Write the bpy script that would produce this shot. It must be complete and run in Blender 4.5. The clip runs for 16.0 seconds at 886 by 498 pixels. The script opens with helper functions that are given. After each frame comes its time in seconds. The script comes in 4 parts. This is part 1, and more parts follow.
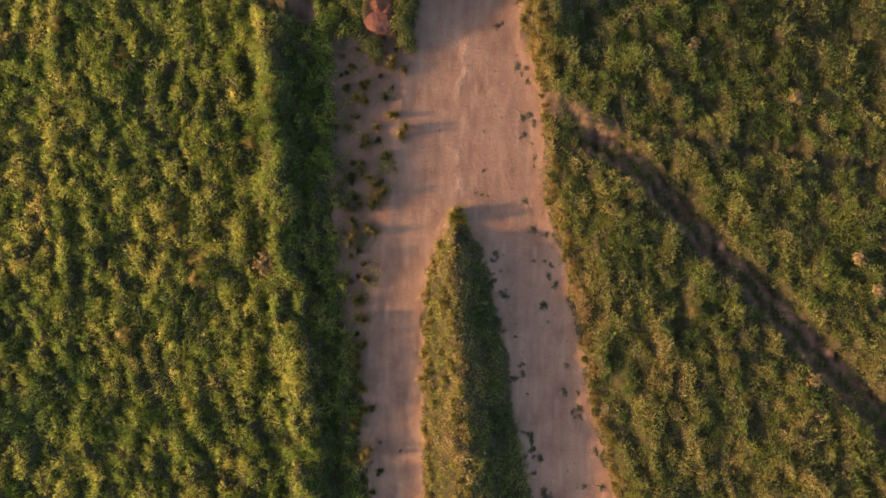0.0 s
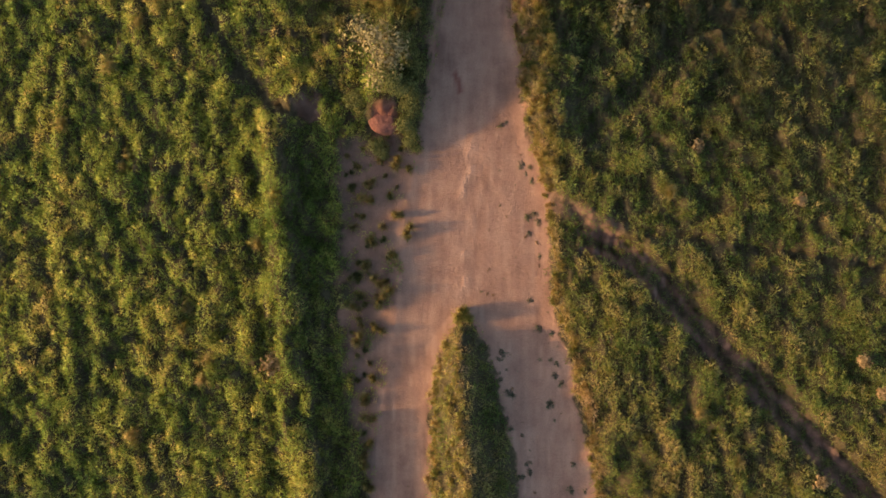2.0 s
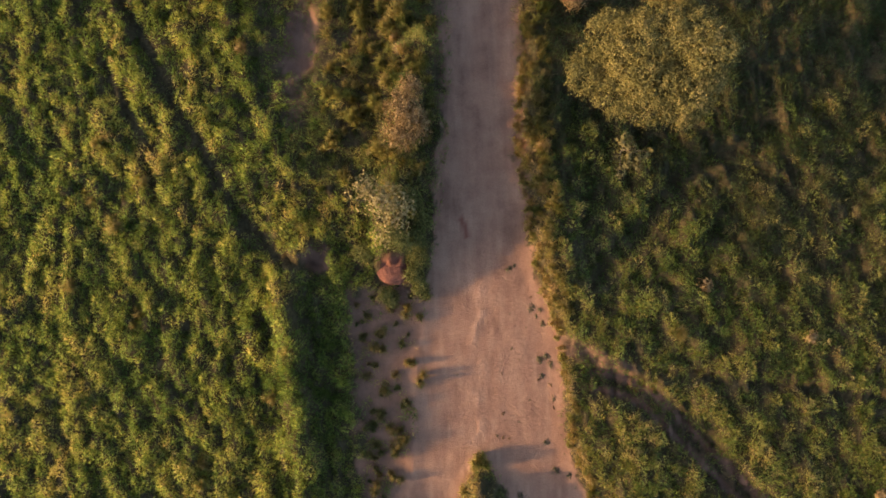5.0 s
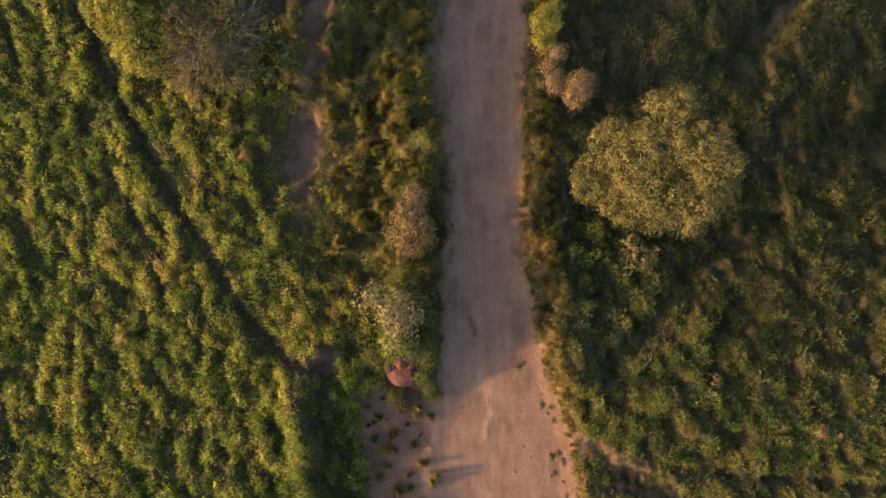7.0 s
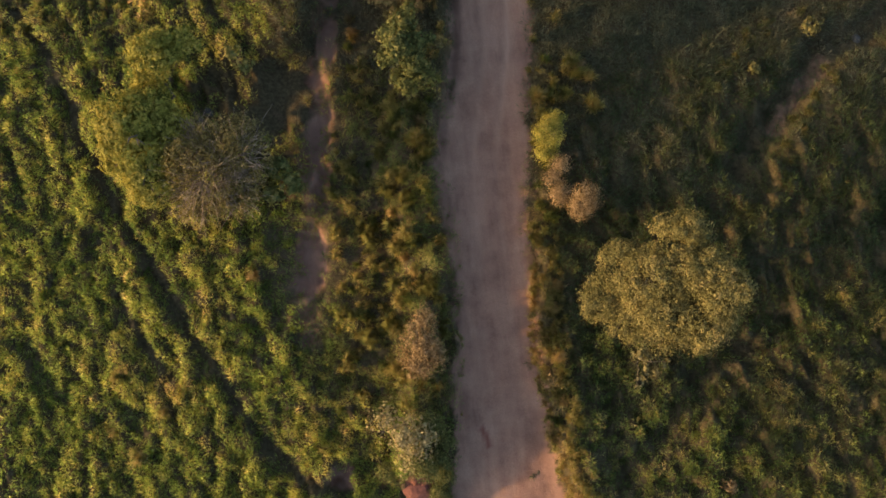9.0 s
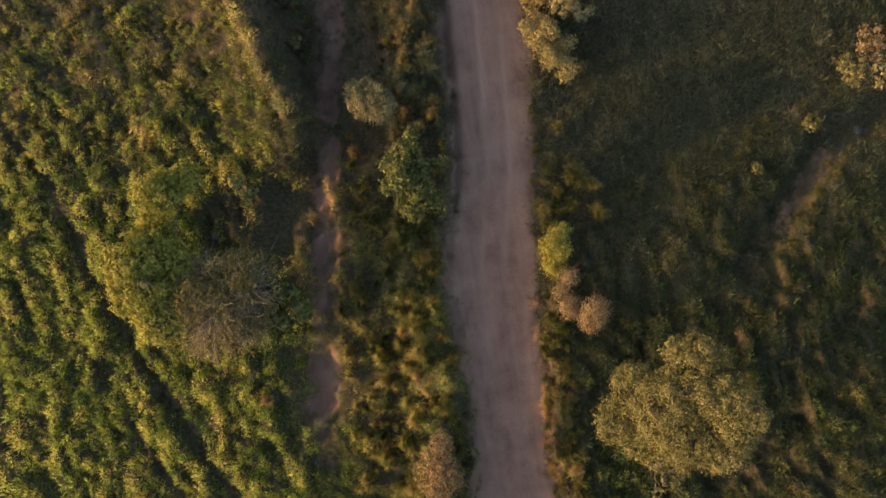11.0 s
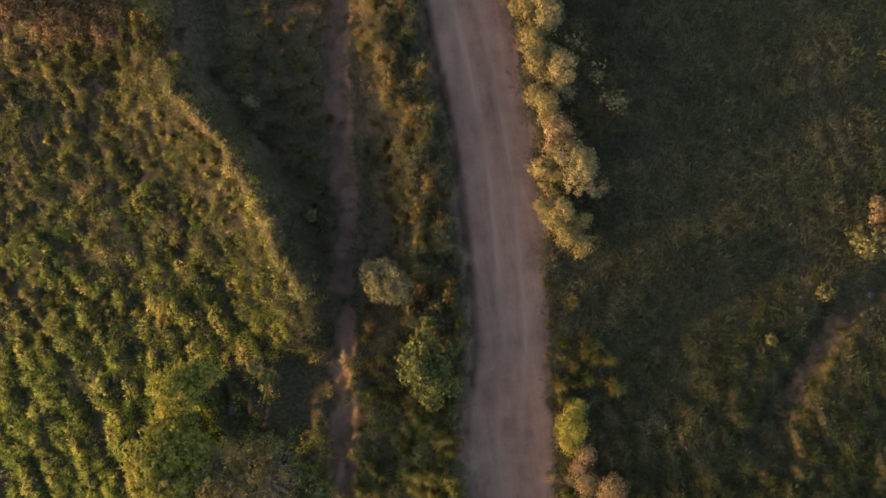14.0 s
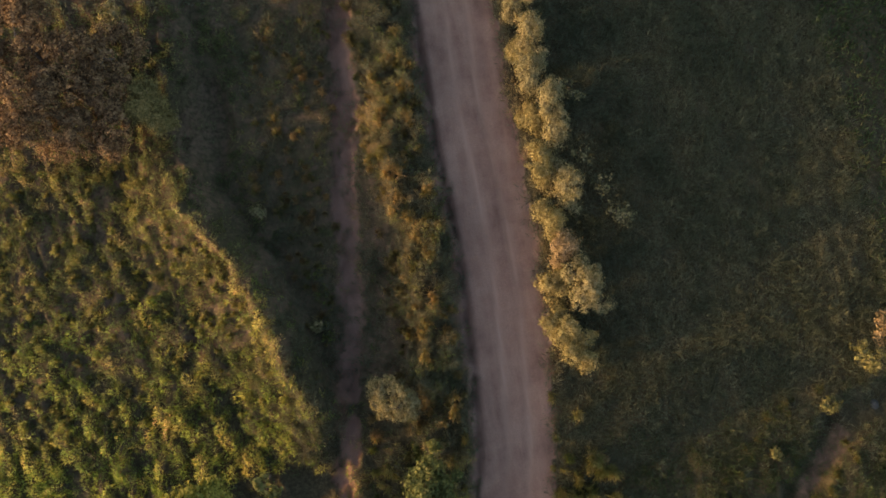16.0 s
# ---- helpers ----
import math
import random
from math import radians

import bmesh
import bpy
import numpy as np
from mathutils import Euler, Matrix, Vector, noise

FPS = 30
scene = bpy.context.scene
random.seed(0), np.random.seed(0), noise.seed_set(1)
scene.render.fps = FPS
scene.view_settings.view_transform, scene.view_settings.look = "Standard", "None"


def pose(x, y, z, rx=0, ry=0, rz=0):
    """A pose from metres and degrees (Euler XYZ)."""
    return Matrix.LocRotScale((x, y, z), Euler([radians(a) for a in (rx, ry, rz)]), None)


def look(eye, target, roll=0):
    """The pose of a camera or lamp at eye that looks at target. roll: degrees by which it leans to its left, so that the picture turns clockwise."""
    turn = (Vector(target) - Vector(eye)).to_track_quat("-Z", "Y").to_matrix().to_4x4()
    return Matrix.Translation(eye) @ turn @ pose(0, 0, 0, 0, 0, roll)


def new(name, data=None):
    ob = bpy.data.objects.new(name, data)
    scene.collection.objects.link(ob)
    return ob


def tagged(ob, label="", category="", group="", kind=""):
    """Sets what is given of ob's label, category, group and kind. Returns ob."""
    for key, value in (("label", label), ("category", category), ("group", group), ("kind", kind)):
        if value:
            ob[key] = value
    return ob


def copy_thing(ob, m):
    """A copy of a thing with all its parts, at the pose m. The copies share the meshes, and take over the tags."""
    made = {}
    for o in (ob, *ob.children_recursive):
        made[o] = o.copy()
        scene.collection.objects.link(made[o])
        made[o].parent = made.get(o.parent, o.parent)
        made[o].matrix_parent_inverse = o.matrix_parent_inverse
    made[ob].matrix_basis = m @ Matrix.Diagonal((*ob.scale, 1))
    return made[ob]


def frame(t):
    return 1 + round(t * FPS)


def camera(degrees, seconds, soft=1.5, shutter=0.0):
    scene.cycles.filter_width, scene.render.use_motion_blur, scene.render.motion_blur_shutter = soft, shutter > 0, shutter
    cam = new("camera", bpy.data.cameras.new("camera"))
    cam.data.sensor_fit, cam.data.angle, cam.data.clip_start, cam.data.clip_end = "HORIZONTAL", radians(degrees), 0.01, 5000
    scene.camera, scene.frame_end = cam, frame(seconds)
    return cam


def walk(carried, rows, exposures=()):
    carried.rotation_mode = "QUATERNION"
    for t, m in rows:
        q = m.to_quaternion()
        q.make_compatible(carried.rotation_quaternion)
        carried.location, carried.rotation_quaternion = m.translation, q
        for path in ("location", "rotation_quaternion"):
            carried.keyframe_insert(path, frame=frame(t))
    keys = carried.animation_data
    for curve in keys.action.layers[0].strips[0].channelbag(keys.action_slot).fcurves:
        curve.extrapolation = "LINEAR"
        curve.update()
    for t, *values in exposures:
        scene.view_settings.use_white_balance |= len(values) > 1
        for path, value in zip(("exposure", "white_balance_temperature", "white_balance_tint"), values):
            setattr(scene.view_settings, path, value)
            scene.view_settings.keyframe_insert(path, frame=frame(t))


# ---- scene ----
cam = camera(70.0, 16.0, soft=1.6)
PATH = [
    (0.0, -0.000, 0.000, 33.268, 0.138, 0.284, 0.000),
    (0.5, -0.099, 1.271, 33.301, 0.083, 0.212, 0.020),
    (1.0, -0.208, 2.606, 33.334, 0.141, 0.159, -0.001),
    (1.5, -0.319, 3.880, 33.363, 0.081, 0.099, -0.160),
    (2.0, -0.429, 5.208, 33.385, 0.125, 0.036, -0.462),
    (2.5, -0.527, 6.474, 33.399, 0.050, -0.038, -0.831),
    (3.0, -0.619, 7.801, 33.408, 0.091, -0.086, -1.263),
    (3.5, -0.699, 9.064, 33.413, 0.011, -0.121, -1.711),
    (4.0, -0.771, 10.388, 33.418, 0.050, -0.135, -2.169),
    (6.5, -0.854, 16.717, 33.546, 0.205, 0.012, -4.262),
    (7.0, -0.832, 18.164, 33.573, 0.159, 0.028, -4.633),
    (7.5, -0.805, 19.644, 33.597, 0.120, 0.023, -5.026),
    (8.0, -0.774, 21.150, 33.612, 0.104, 0.008, -5.514),
    (8.5, -0.738, 22.667, 33.619, 0.094, 0.005, -6.094),
    (9.0, -0.689, 24.193, 33.625, 0.080, 0.003, -6.726),
    (11.5, -0.172, 32.042, 33.678, -0.201, 0.038, -9.816),
    (12.0, -0.072, 33.612, 33.693, -0.204, -0.007, -10.033),
    (12.5, 0.015, 35.187, 33.709, -0.215, -0.025, -10.053),
    (13.0, 0.118, 36.764, 33.728, -0.234, -0.057, -10.013),
    (13.5, 0.228, 38.341, 33.753, -0.264, -0.071, -9.970),
    (14.0, 0.367, 39.913, 33.780, -0.295, -0.098, -9.934),
    (14.5, 0.529, 41.479, 33.804, -0.324, -0.114, -9.889),
    (15.0, 0.703, 43.031, 33.823, -0.359, -0.115, -9.853),
    (15.5, 0.887, 44.566, 33.835, -0.401, -0.117, -9.826),
    (16.0, 1.078, 46.081, 33.845, -0.453, -0.132, -9.777),
]
walk(cam, [(t, pose(x, y, z, rx, ry, rz)) for t, x, y, z, rx, ry, rz in PATH])

# ---------------------------------------------------------------- light
SUN_EL, SUN_AZ = 11.5, 5.0      # elevation; the way the shadows run, from +x towards +y
ce, se = math.cos(radians(SUN_EL)), math.sin(radians(SUN_EL))
to_sun = Vector((-ce * math.cos(radians(SUN_AZ)), -ce * math.sin(radians(SUN_AZ)), se))

world = bpy.data.worlds.new("evening_sky")
scene.world = world
world.use_nodes = True
wn = world.node_tree.nodes
sky = wn.new("ShaderNodeTexSky")
sky.sky_type = "NISHITA"
sky.sun_disc = False
sky.sun_elevation = radians(SUN_EL)
sky.sun_rotation = radians(270.0 - SUN_AZ)
sky.dust_density = 2.5
background = wn["Background"]
background.inputs["Strength"].default_value = 0.15
world.node_tree.links.new(sky.outputs[0], background.inputs[0])

sun_data = bpy.data.lights.new("sun", "SUN")
sun_data.energy = 3.2
sun_data.angle = radians(0.9)
sun_data.color = (1.0, 0.60, 0.24)
sun = new("sun", sun_data)
scene.view_settings.exposure = 1.3
sun.matrix_world = look(to_sun * 200, (0, 0, 0))


# ---------------------------------------------------------------- materials
class Nodes:
    """A small builder of node trees."""

    def __init__(self, name):
        self.mat = bpy.data.materials.new(name)
        self.mat.use_nodes = True
        self.tree = self.mat.node_tree
        self.tree.nodes.clear()

    def add(self, kind, ins=None, operation="", blend="", attribute=""):
        n = self.tree.nodes.new(kind)
        if operation:
            n.operation = operation
        if blend:
            n.data_type, n.blend_type = "RGBA", blend
        if attribute:
            n.attribute_name = attribute
        for k, v in (ins or {}).items():
            if isinstance(v, bpy.types.NodeSocket):
                self.tree.links.new(v, n.inputs[k])
            else:
                n.inputs[k].default_value = v
        return n

    def place(self, sx=1.0, sy=1.0, sz=1.0):
        g = self.add("ShaderNodeNewGeometry")
        return self.add("ShaderNodeVectorMath", {0: g.outputs["Position"], 1: (sx, sy, sz)}, operation="MULTIPLY").outputs[0]

    def noise(self, scale, vec=None, detail=4.0, rough=0.55):
        return self.add("ShaderNodeTexNoise", {"Vector": vec if vec is not None else self.place(), "Scale": scale, "Detail": detail, "Roughness": rough}).outputs["Fac"]

    def ramp(self, fac, *stops):
        n = self.add("ShaderNodeValToRGB", {"Fac": fac})
        e = n.color_ramp.elements
        while len(e) < len(stops):
            e.new(0.5)
        for q, (p, c) in zip(e, stops):
            q.position, q.color = p, (c, c, c, 1) if isinstance(c, float) else (*c, 1)
        return n.outputs["Color"]

    def mix(self, fac, a, b, how="MIX"):
        n = self.add("ShaderNodeMix", blend=how)
        for i, v in ((0, fac), (6, a), (7, b)):
            if isinstance(v, bpy.types.NodeSocket):
                self.tree.links.new(v, n.inputs[i])
            else:
                n.inputs[i].default_value = v if i == 0 else (*v, 1)
        return n.outputs[2]

    def calc(self, how, a, b):
        return self.add("ShaderNodeMath", {0: a, 1: b}, operation=how).outputs[0]

    def attr(self, name):
        return self.add("ShaderNodeAttribute", attribute=name).outputs["Fac"]

    def done(self, colour, rough=0.9, bump=None, strength=0.4, dist=0.05, translucent=0.0, gloss=0.2):
        ins = {"Base Color": colour, "Roughness": rough, "Specular IOR Level": gloss}
        if bump is not None:
            ins["Normal"] = self.add("ShaderNodeBump", {"Height": bump, "Strength": strength, "Distance": dist}).outputs[0]
        s = self.add("ShaderNodeBsdfPrincipled", ins).outputs[0]
        if translucent:
            tr = self.add("ShaderNodeBsdfTranslucent", {"Color": colour}).outputs[0]
            s = self.add("ShaderNodeMixShader", {0: translucent, 1: s, 2: tr}).outputs[0]
        self.add("ShaderNodeOutputMaterial", {"Surface": s})
        return self.mat


def leaf_material(name, stops, translucent=0.3, patch=1.5, rough=0.55):
    """Blades and leaves: the attribute "dry" runs along the ramp, with patches of other tints over it."""
    n = Nodes(name)
    wander = n.noise(patch, detail=3.0)
    fac = n.calc("ADD", n.attr("dry"), n.calc("MULTIPLY", n.calc("SUBTRACT", wander, 0.5), 0.35))
    col = n.ramp(fac, *stops)
    fine = n.ramp(n.noise(14.0, detail=2.0), (0.25, 0.85), (0.75, 1.13))
    return n.done(n.mix(1.0, col, fine, "MULTIPLY"), rough, translucent=translucent, gloss=0.15)


def litter_colour(n):
    """Dead stalks and dark earth between the blades."""
    return n.ramp(n.noise(5.5, detail=6.0, rough=0.7), (0.3, (0.036, 0.027, 0.017)), (0.5, (0.072, 0.058, 0.031)), (0.72, (0.122, 0.094, 0.052)))


def earth_colour(n, grit):
    """Beaten earth: blotches, faint streaks along the way, grit."""
    blotch = n.noise(0.55, detail=6.0, rough=0.6)
    streak = n.noise(1.0, n.place(2.2, 0.28, 1.0), 5.0)
    col = n.ramp(n.calc("ADD", n.calc("MULTIPLY", blotch, 0.65), n.calc("MULTIPLY", streak, 0.35)), (0.36, (0.207, 0.115, 0.084)), (0.5, (0.283, 0.161, 0.116)), (0.64, (0.348, 0.207, 0.149)))
    return n.mix(1.0, col, n.ramp(grit, (0.3, 0.78), (0.7, 1.18)), "MULTIPLY"), blotch


# the road: "rut" is polished lighter, "stain" is red soil, "bare" fades into litter
n = Nodes("beaten_red_earth")
grit = n.noise(16.0, detail=5.0, rough=0.75)
col, blotch = earth_colour(n, grit)
col = n.mix(n.attr("way"), n.mix(0.35, col, (0.13, 0.078, 0.062)), col)
col = n.mix(n.attr("rut"), col, (0.41, 0.25, 0.18))
col = n.mix(n.attr("stain"), col, (0.17, 0.06, 0.045))
worn = n.ramp(n.calc("ADD", n.attr("bare"), n.calc("MULTIPLY", n.calc("SUBTRACT", n.noise(3.5, detail=5.0), 0.5), 0.9)), (0.35, 0.0), (0.62, 1.0))
col = n.mix(worn, litter_colour(n), col)
crumbs = n.add("ShaderNodeTexVoronoi", {"Vector": n.place(), "Scale": 6.0}).outputs["Distance"]
rise = n.calc("ADD", n.calc("MULTIPLY", grit, 0.7), n.calc("ADD", n.calc("MULTIPLY", blotch, 0.8), n.calc("MULTIPLY", crumbs, 0.25)))
rise = n.calc("ADD", rise, n.calc("MULTIPLY", n.attr("wash"), n.noise(7.0, detail=3.0)))
ROAD = n.done(col, 0.95, rise, 0.8, 0.06, gloss=0.1)

n = Nodes("earth_and_litter")
bare, blotch = earth_colour(n, n.noise(16.0, detail=5.0, rough=0.75))
bare = n.mix(0.35, bare, (0.13, 0.078, 0.062))
worn = n.ramp(n.calc("ADD", n.attr("soil"), n.calc("MULTIPLY", n.calc("SUBTRACT", n.noise(3.0, detail=5.0), 0.5), 0.8)), (0.2, 0.0), (0.75, 1.0))
col = n.mix(worn, litter_colour(n), bare)
col = n.mix(n.attr("stain"), col, (0.22, 0.085, 0.06))
GROUND = n.done(col, 0.95, n.noise(11.0, detail=6.0, rough=0.7), 0.8, 0.12, gloss=0.1)

GRASS = leaf_material("field_grass", ((0.0, (0.073, 0.121, 0.034)), (0.3, (0.178, 0.231, 0.057)), (0.52, (0.318, 0.303, 0.093)), (0.76, (0.445, 0.330, 0.140)), (1.0, (0.512, 0.358, 0.210))), 0.55)
LUSH_GRASS = leaf_material("rank_leafy_grass", ((0.0, (0.112, 0.174, 0.041)), (0.3, (0.261, 0.323, 0.071)), (0.52, (0.440, 0.405, 0.109)), (0.76, (0.587, 0.409, 0.164)), (1.0, (0.611, 0.392, 0.232))), 0.62)
VERGE_GRASS = leaf_material("verge_grass", ((0.0, (0.080, 0.118, 0.036)), (0.3, (0.165, 0.195, 0.058)), (0.52, (0.285, 0.268, 0.088)), (0.76, (0.430, 0.325, 0.150)), (1.0, (0.490, 0.350, 0.200))), 0.5)
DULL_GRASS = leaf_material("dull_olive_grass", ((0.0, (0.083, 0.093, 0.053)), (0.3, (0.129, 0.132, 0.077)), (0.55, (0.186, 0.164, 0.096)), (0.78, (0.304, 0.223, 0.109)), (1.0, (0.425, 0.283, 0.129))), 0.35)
FADED_GRASS = leaf_material("faded_green_grass", ((0.0, (0.068, 0.090, 0.036)), (0.3, (0.144, 0.164, 0.060)), (0.55, (0.249, 0.224, 0.086)), (0.78, (0.402, 0.288, 0.138)), (1.0, (0.474, 0.310, 0.168))), 0.5)
# greens darkened to carry the shade round and right of the broad tree
SHADE_GRASS = leaf_material("shaded_green_grass", ((0.0, (0.037, 0.057, 0.021)), (0.3, (0.072, 0.095, 0.034)), (0.55, (0.124, 0.128, 0.049)), (0.78, (0.258, 0.199, 0.085)), (1.0, (0.368, 0.257, 0.114))), 0.4)
TREE_LEAF = leaf_material("olive_leaves", ((0.0, (0.080, 0.078, 0.025)), (0.5, (0.168, 0.152, 0.054)), (1.0, (0.294, 0.235, 0.097))), 0.25, 0.8, 0.75)
GREEN_LEAF = leaf_material("green_leaves", ((0.0, (0.060, 0.075, 0.024)), (0.5, (0.145, 0.155, 0.050)), (1.0, (0.26, 0.235, 0.085))), 0.4, 0.8, 0.7)
PALE_LEAF = leaf_material("pale_grey_green_leaves", ((0.0, (0.10, 0.092, 0.042)), (0.5, (0.22, 0.190, 0.088)), (1.0, (0.37, 0.30, 0.155))), 0.3, 0.9, 0.75)
BRIGHT_LEAF = leaf_material("bright_green_leaves", ((0.0, (0.101, 0.116, 0.023)), (0.5, (0.281, 0.267, 0.050)), (1.0, (0.445, 0.367, 0.093))), 0.4, 0.8, 0.7)
YELLOW_LEAF = leaf_material("yellow_tan_leaves", ((0.0, (0.12, 0.098, 0.034)), (0.5, (0.24, 0.202, 0.078)), (1.0, (0.38, 0.295, 0.13))), 0.35, 0.9, 0.75)
RUST_LEAF = leaf_material("rust_brown_leaves", ((0.0, (0.077, 0.048, 0.026)), (0.5, (0.224, 0.137, 0.070)), (1.0, (0.384, 0.243, 0.120))), 0.3, 0.8, 0.75)
PINK_LEAF = leaf_material("dry_tan_leaves", ((0.0, (0.13, 0.088, 0.042)), (0.5, (0.27, 0.185, 0.090)), (1.0, (0.40, 0.28, 0.155))), 0.3, 0.9, 0.75)

n = Nodes("grey_bark")
fib = n.noise(6.0, n.place(4.0, 4.0, 0.6), 5.0)
BARK = n.done(n.ramp(fib, (0.3, (0.07, 0.055, 0.045)), (0.7, (0.20, 0.165, 0.135))), 0.9, fib, 0.6, 0.02)
n = Nodes("bare_twigs")
TWIG = n.done(n.ramp(n.noise(3.0), (0.3, (0.16, 0.125, 0.10)), (0.7, (0.36, 0.29, 0.23))), 0.9)
n = Nodes("termite_clay")
cl = n.noise(7.0, detail=6.0)
CLAY = n.done(n.ramp(cl, (0.3, (0.11, 0.047, 0.037)), (0.7, (0.19, 0.080, 0.062))), 0.95, cl, 0.8, 0.06)
n = Nodes("grey_rock")
rk = n.noise(5.0, detail=6.0)
ROCK = n.done(n.ramp(rk, (0.3, (0.045, 0.042, 0.038)), (0.7, (0.095, 0.088, 0.08))), 0.9, rk, 0.7, 0.05)


# ---------------------------------------------------------------- numbers over the plan
rng = np.random.default_rng(7)


def vnoise(x, y, seed):
    """Smooth value noise in 0..1 over arrays."""
    i, j = np.floor(x).astype(np.int64), np.floor(y).astype(np.int64)
    u, v = x - i, y - j
    u, v = u * u * (3 - 2 * u), v * v * (3 - 2 * v)

    def h(a, b):
        q = (a * 374761393 + b * 668265263 + seed * 974634541) & 0xFFFFFFFF
        q = ((q ^ (q >> 13)) * 1274126177) & 0xFFFFFFFF
        q = ((q ^ (q >> 15)) * 2246822519) & 0xFFFFFFFF
        return ((q ^ (q >> 16)) & 0xFFFFF) / 1048575.0

    return (h(i, j) * (1 - u) + h(i + 1, j) * u) * (1 - v) + (h(i, j + 1) * (1 - u) + h(i + 1, j + 1) * u) * v


def fbm(x, y, seed, octaves=3):
    total, amp, s = 0.0, 0.5, 0.0
    for k in range(octaves):
        total = total + amp * vnoise(x * 2 ** k + 13.7 * k, y * 2 ** k - 7.3 * k, seed + 17 * k)
        s += amp
        amp *= 0.5
    return total / s


def smooth(a, b, x):
    q = np.clip((x - a) / (b - a), 0, 1)
    return q * q * (3 - 2 * q)


def near_line(x, y, line):
    """Distance to a polyline."""
    best = np.full(np.shape(x), 1e9)
    for (ax, ay), (bx, by) in zip(line, line[1:]):
        dx, dy = bx - ax, by - ay
        q = np.clip(((x - ax) * dx + (y - ay) * dy) / (dx * dx + dy * dy), 0, 1)
        best = np.minimum(best, np.hypot(x - ax - q * dx, y - ay - q * dy))
    return best


def along(y, pairs):
    return np.interp(y, [p[1] for p in pairs], [p[0] for p in pairs])


# edges of the earth road, of the grass island in its fork, and the lines on the fields, as (x, y)
ROAD_L = [(-3.7, -40), (-3.9, -13), (-4.05, -7.7), (-4.1, -4.7), (-3.45, -1.7), (-3.0, 1.3), (-2.7, 4.3), (-2.5, 6.7), (-2.05, 9.1), (-1.4, 11.6), (-0.95, 14.7), (-0.2, 19.2), (0.3, 23.7), (0.2, 25.8), (-0.1, 28.6), (0.65, 31.3), (1.45, 34.5), (1.85, 39.2), (2.2, 45.5), (2.05, 49.0), (1.95, 53.3), (2.1, 59.6), (2.3, 90)]
ROAD_R = [(12.0, -40), (8.6, -13), (7.95, -10.4), (7.35, -7.7), (6.9, -4.7), (6.3, -2.3), (5.7, 0.7), (5.1, 2.5), (5.05, 6.1), (4.5, 9.4), (4.0, 11.3), (3.65, 13.6), (3.25, 17.5), (3.5, 23.6), (3.6, 25.2), (4.3, 30.8), (5.0, 35.1), (5.4, 38.8), (5.75, 42.5), (5.9, 46.5), (5.95, 50.6), (5.75, 53.8), (6.0, 58.8), (6.8, 90)]
ISLE_L = [(-1.0, -40), (-1.18, -13), (-1.33, -10.7), (-1.34, -4.7), (-1.13, -1.7), (-0.53, 0.4), (0.46, 1.76)]
ISLE_R = [(7.0, -40), (4.5, -13), (4.05, -10.7), (3.3, -6.2), (2.7, -3.5), (2.25, -1.1), (1.66, 0.7), (0.76, 1.76)]
FIELD_EDGE = [(-4.6, -40), (-4.3, -10.7), (-4.6, -6.2), (-5.3, -3.5), (-5.6, 0), (-5.7, 2.8), (-5.85, 5.8), (-5.9, 8.8), (-6.2, 11.5), (-5.0, 13.5), (-3.0, 15)]
DITCH = [(5.6, 5.9), (7.64, 5.5), (8.68, 5.1), (9.7, 4.43), (11.0, 2.93), (12.27, 1.57), (13.64, 0.0), (15.1, -1.43), (18.1, -4.6), (20.4, -7.2), (22.3, -9.4), (33, -21)]
TRACK = [(-8.4, 20.5), (-8.0, 23.1), (-7.6, 25.5), (-7.2, 28.3), (-6.6, 31.6), (-6.1, 34.6), (-5.75, 37.0), (-5.3, 39.6), (-4.4, 44.0), (-4.15, 47.0), (-3.8, 50.4), (-3.05, 54.0), (-2.6, 58.6), (-2.0, 70)]
TRAIL = [(-8.0, 12.6), (-9.3, 12.9), (-10.7, 14.4), (-11.8, 15.8), (-13.1, 18.7), (-14.4, 20.9), (-15.4, 23.4), (-16.7, 26), (-17.9, 28.5), (-20, 34.8), (-20.8, 37.2), (-22.2, 39.7), (-23.4, 42.4), (-26, 48)]
TRAIL_B = [(-18.2, 23.7), (-17.4, 21.5), (-16, 19.2)]
TRAIL_R = [(10.2, 6.0), (13.8, 5.4), (17.7, 4.75), (21.2, 4.2), (27, 3.6)]
RIDGE = [(-11.9, 50.2), (-11.1, 49.1), (-9.8, 46.6), (-9.1, 44.9), (-8.3, 42.8), (-7.8, 40.6), (-7.0, 38.9)]
GULLY = [(15.4, 26.6), (16.4, 27.8), (18.2, 29.4), (19.8, 31.3), (21, 32.7), (23.3, 33.3), (30, 36)]
GULLY_BANK = [(17.9, 26.6), (18.75, 28.7), (20.35, 30.6), (21.5, 32)]
GULLY_LIP = [(12.5, 29.6), (14.5, 31.2), (16.35, 33.2), (18, 33.9), (19.8, 34.7)]
LOOP = [(10.2, 13.3), (12, 15.7), (14.8, 16.7), (17.2, 16), (18.3, 14), (18.8, 11.2)]


def terrain(x, y):
    """The lie of the land: rising to the right in the near part, falling away to the right beyond."""
    u, v = np.clip(x, -30, 30) / 20, (np.clip(y, -18, 66) - 20) / 30
    return (0.05 + 0.41 * u - 0.36 * v - 0.27 * u * u - 0.92 * u * v - 0.42 * v * v - 0.5 * u * u * v - 0.12 * u * v * v - 0.24 * v ** 3)


STEP = 0.18
GX = np.arange(-33.0, 33.01, STEP)
GY = np.arange(-21.0, 68.01, STEP)
X, Y = np.meshgrid(GX, GY)

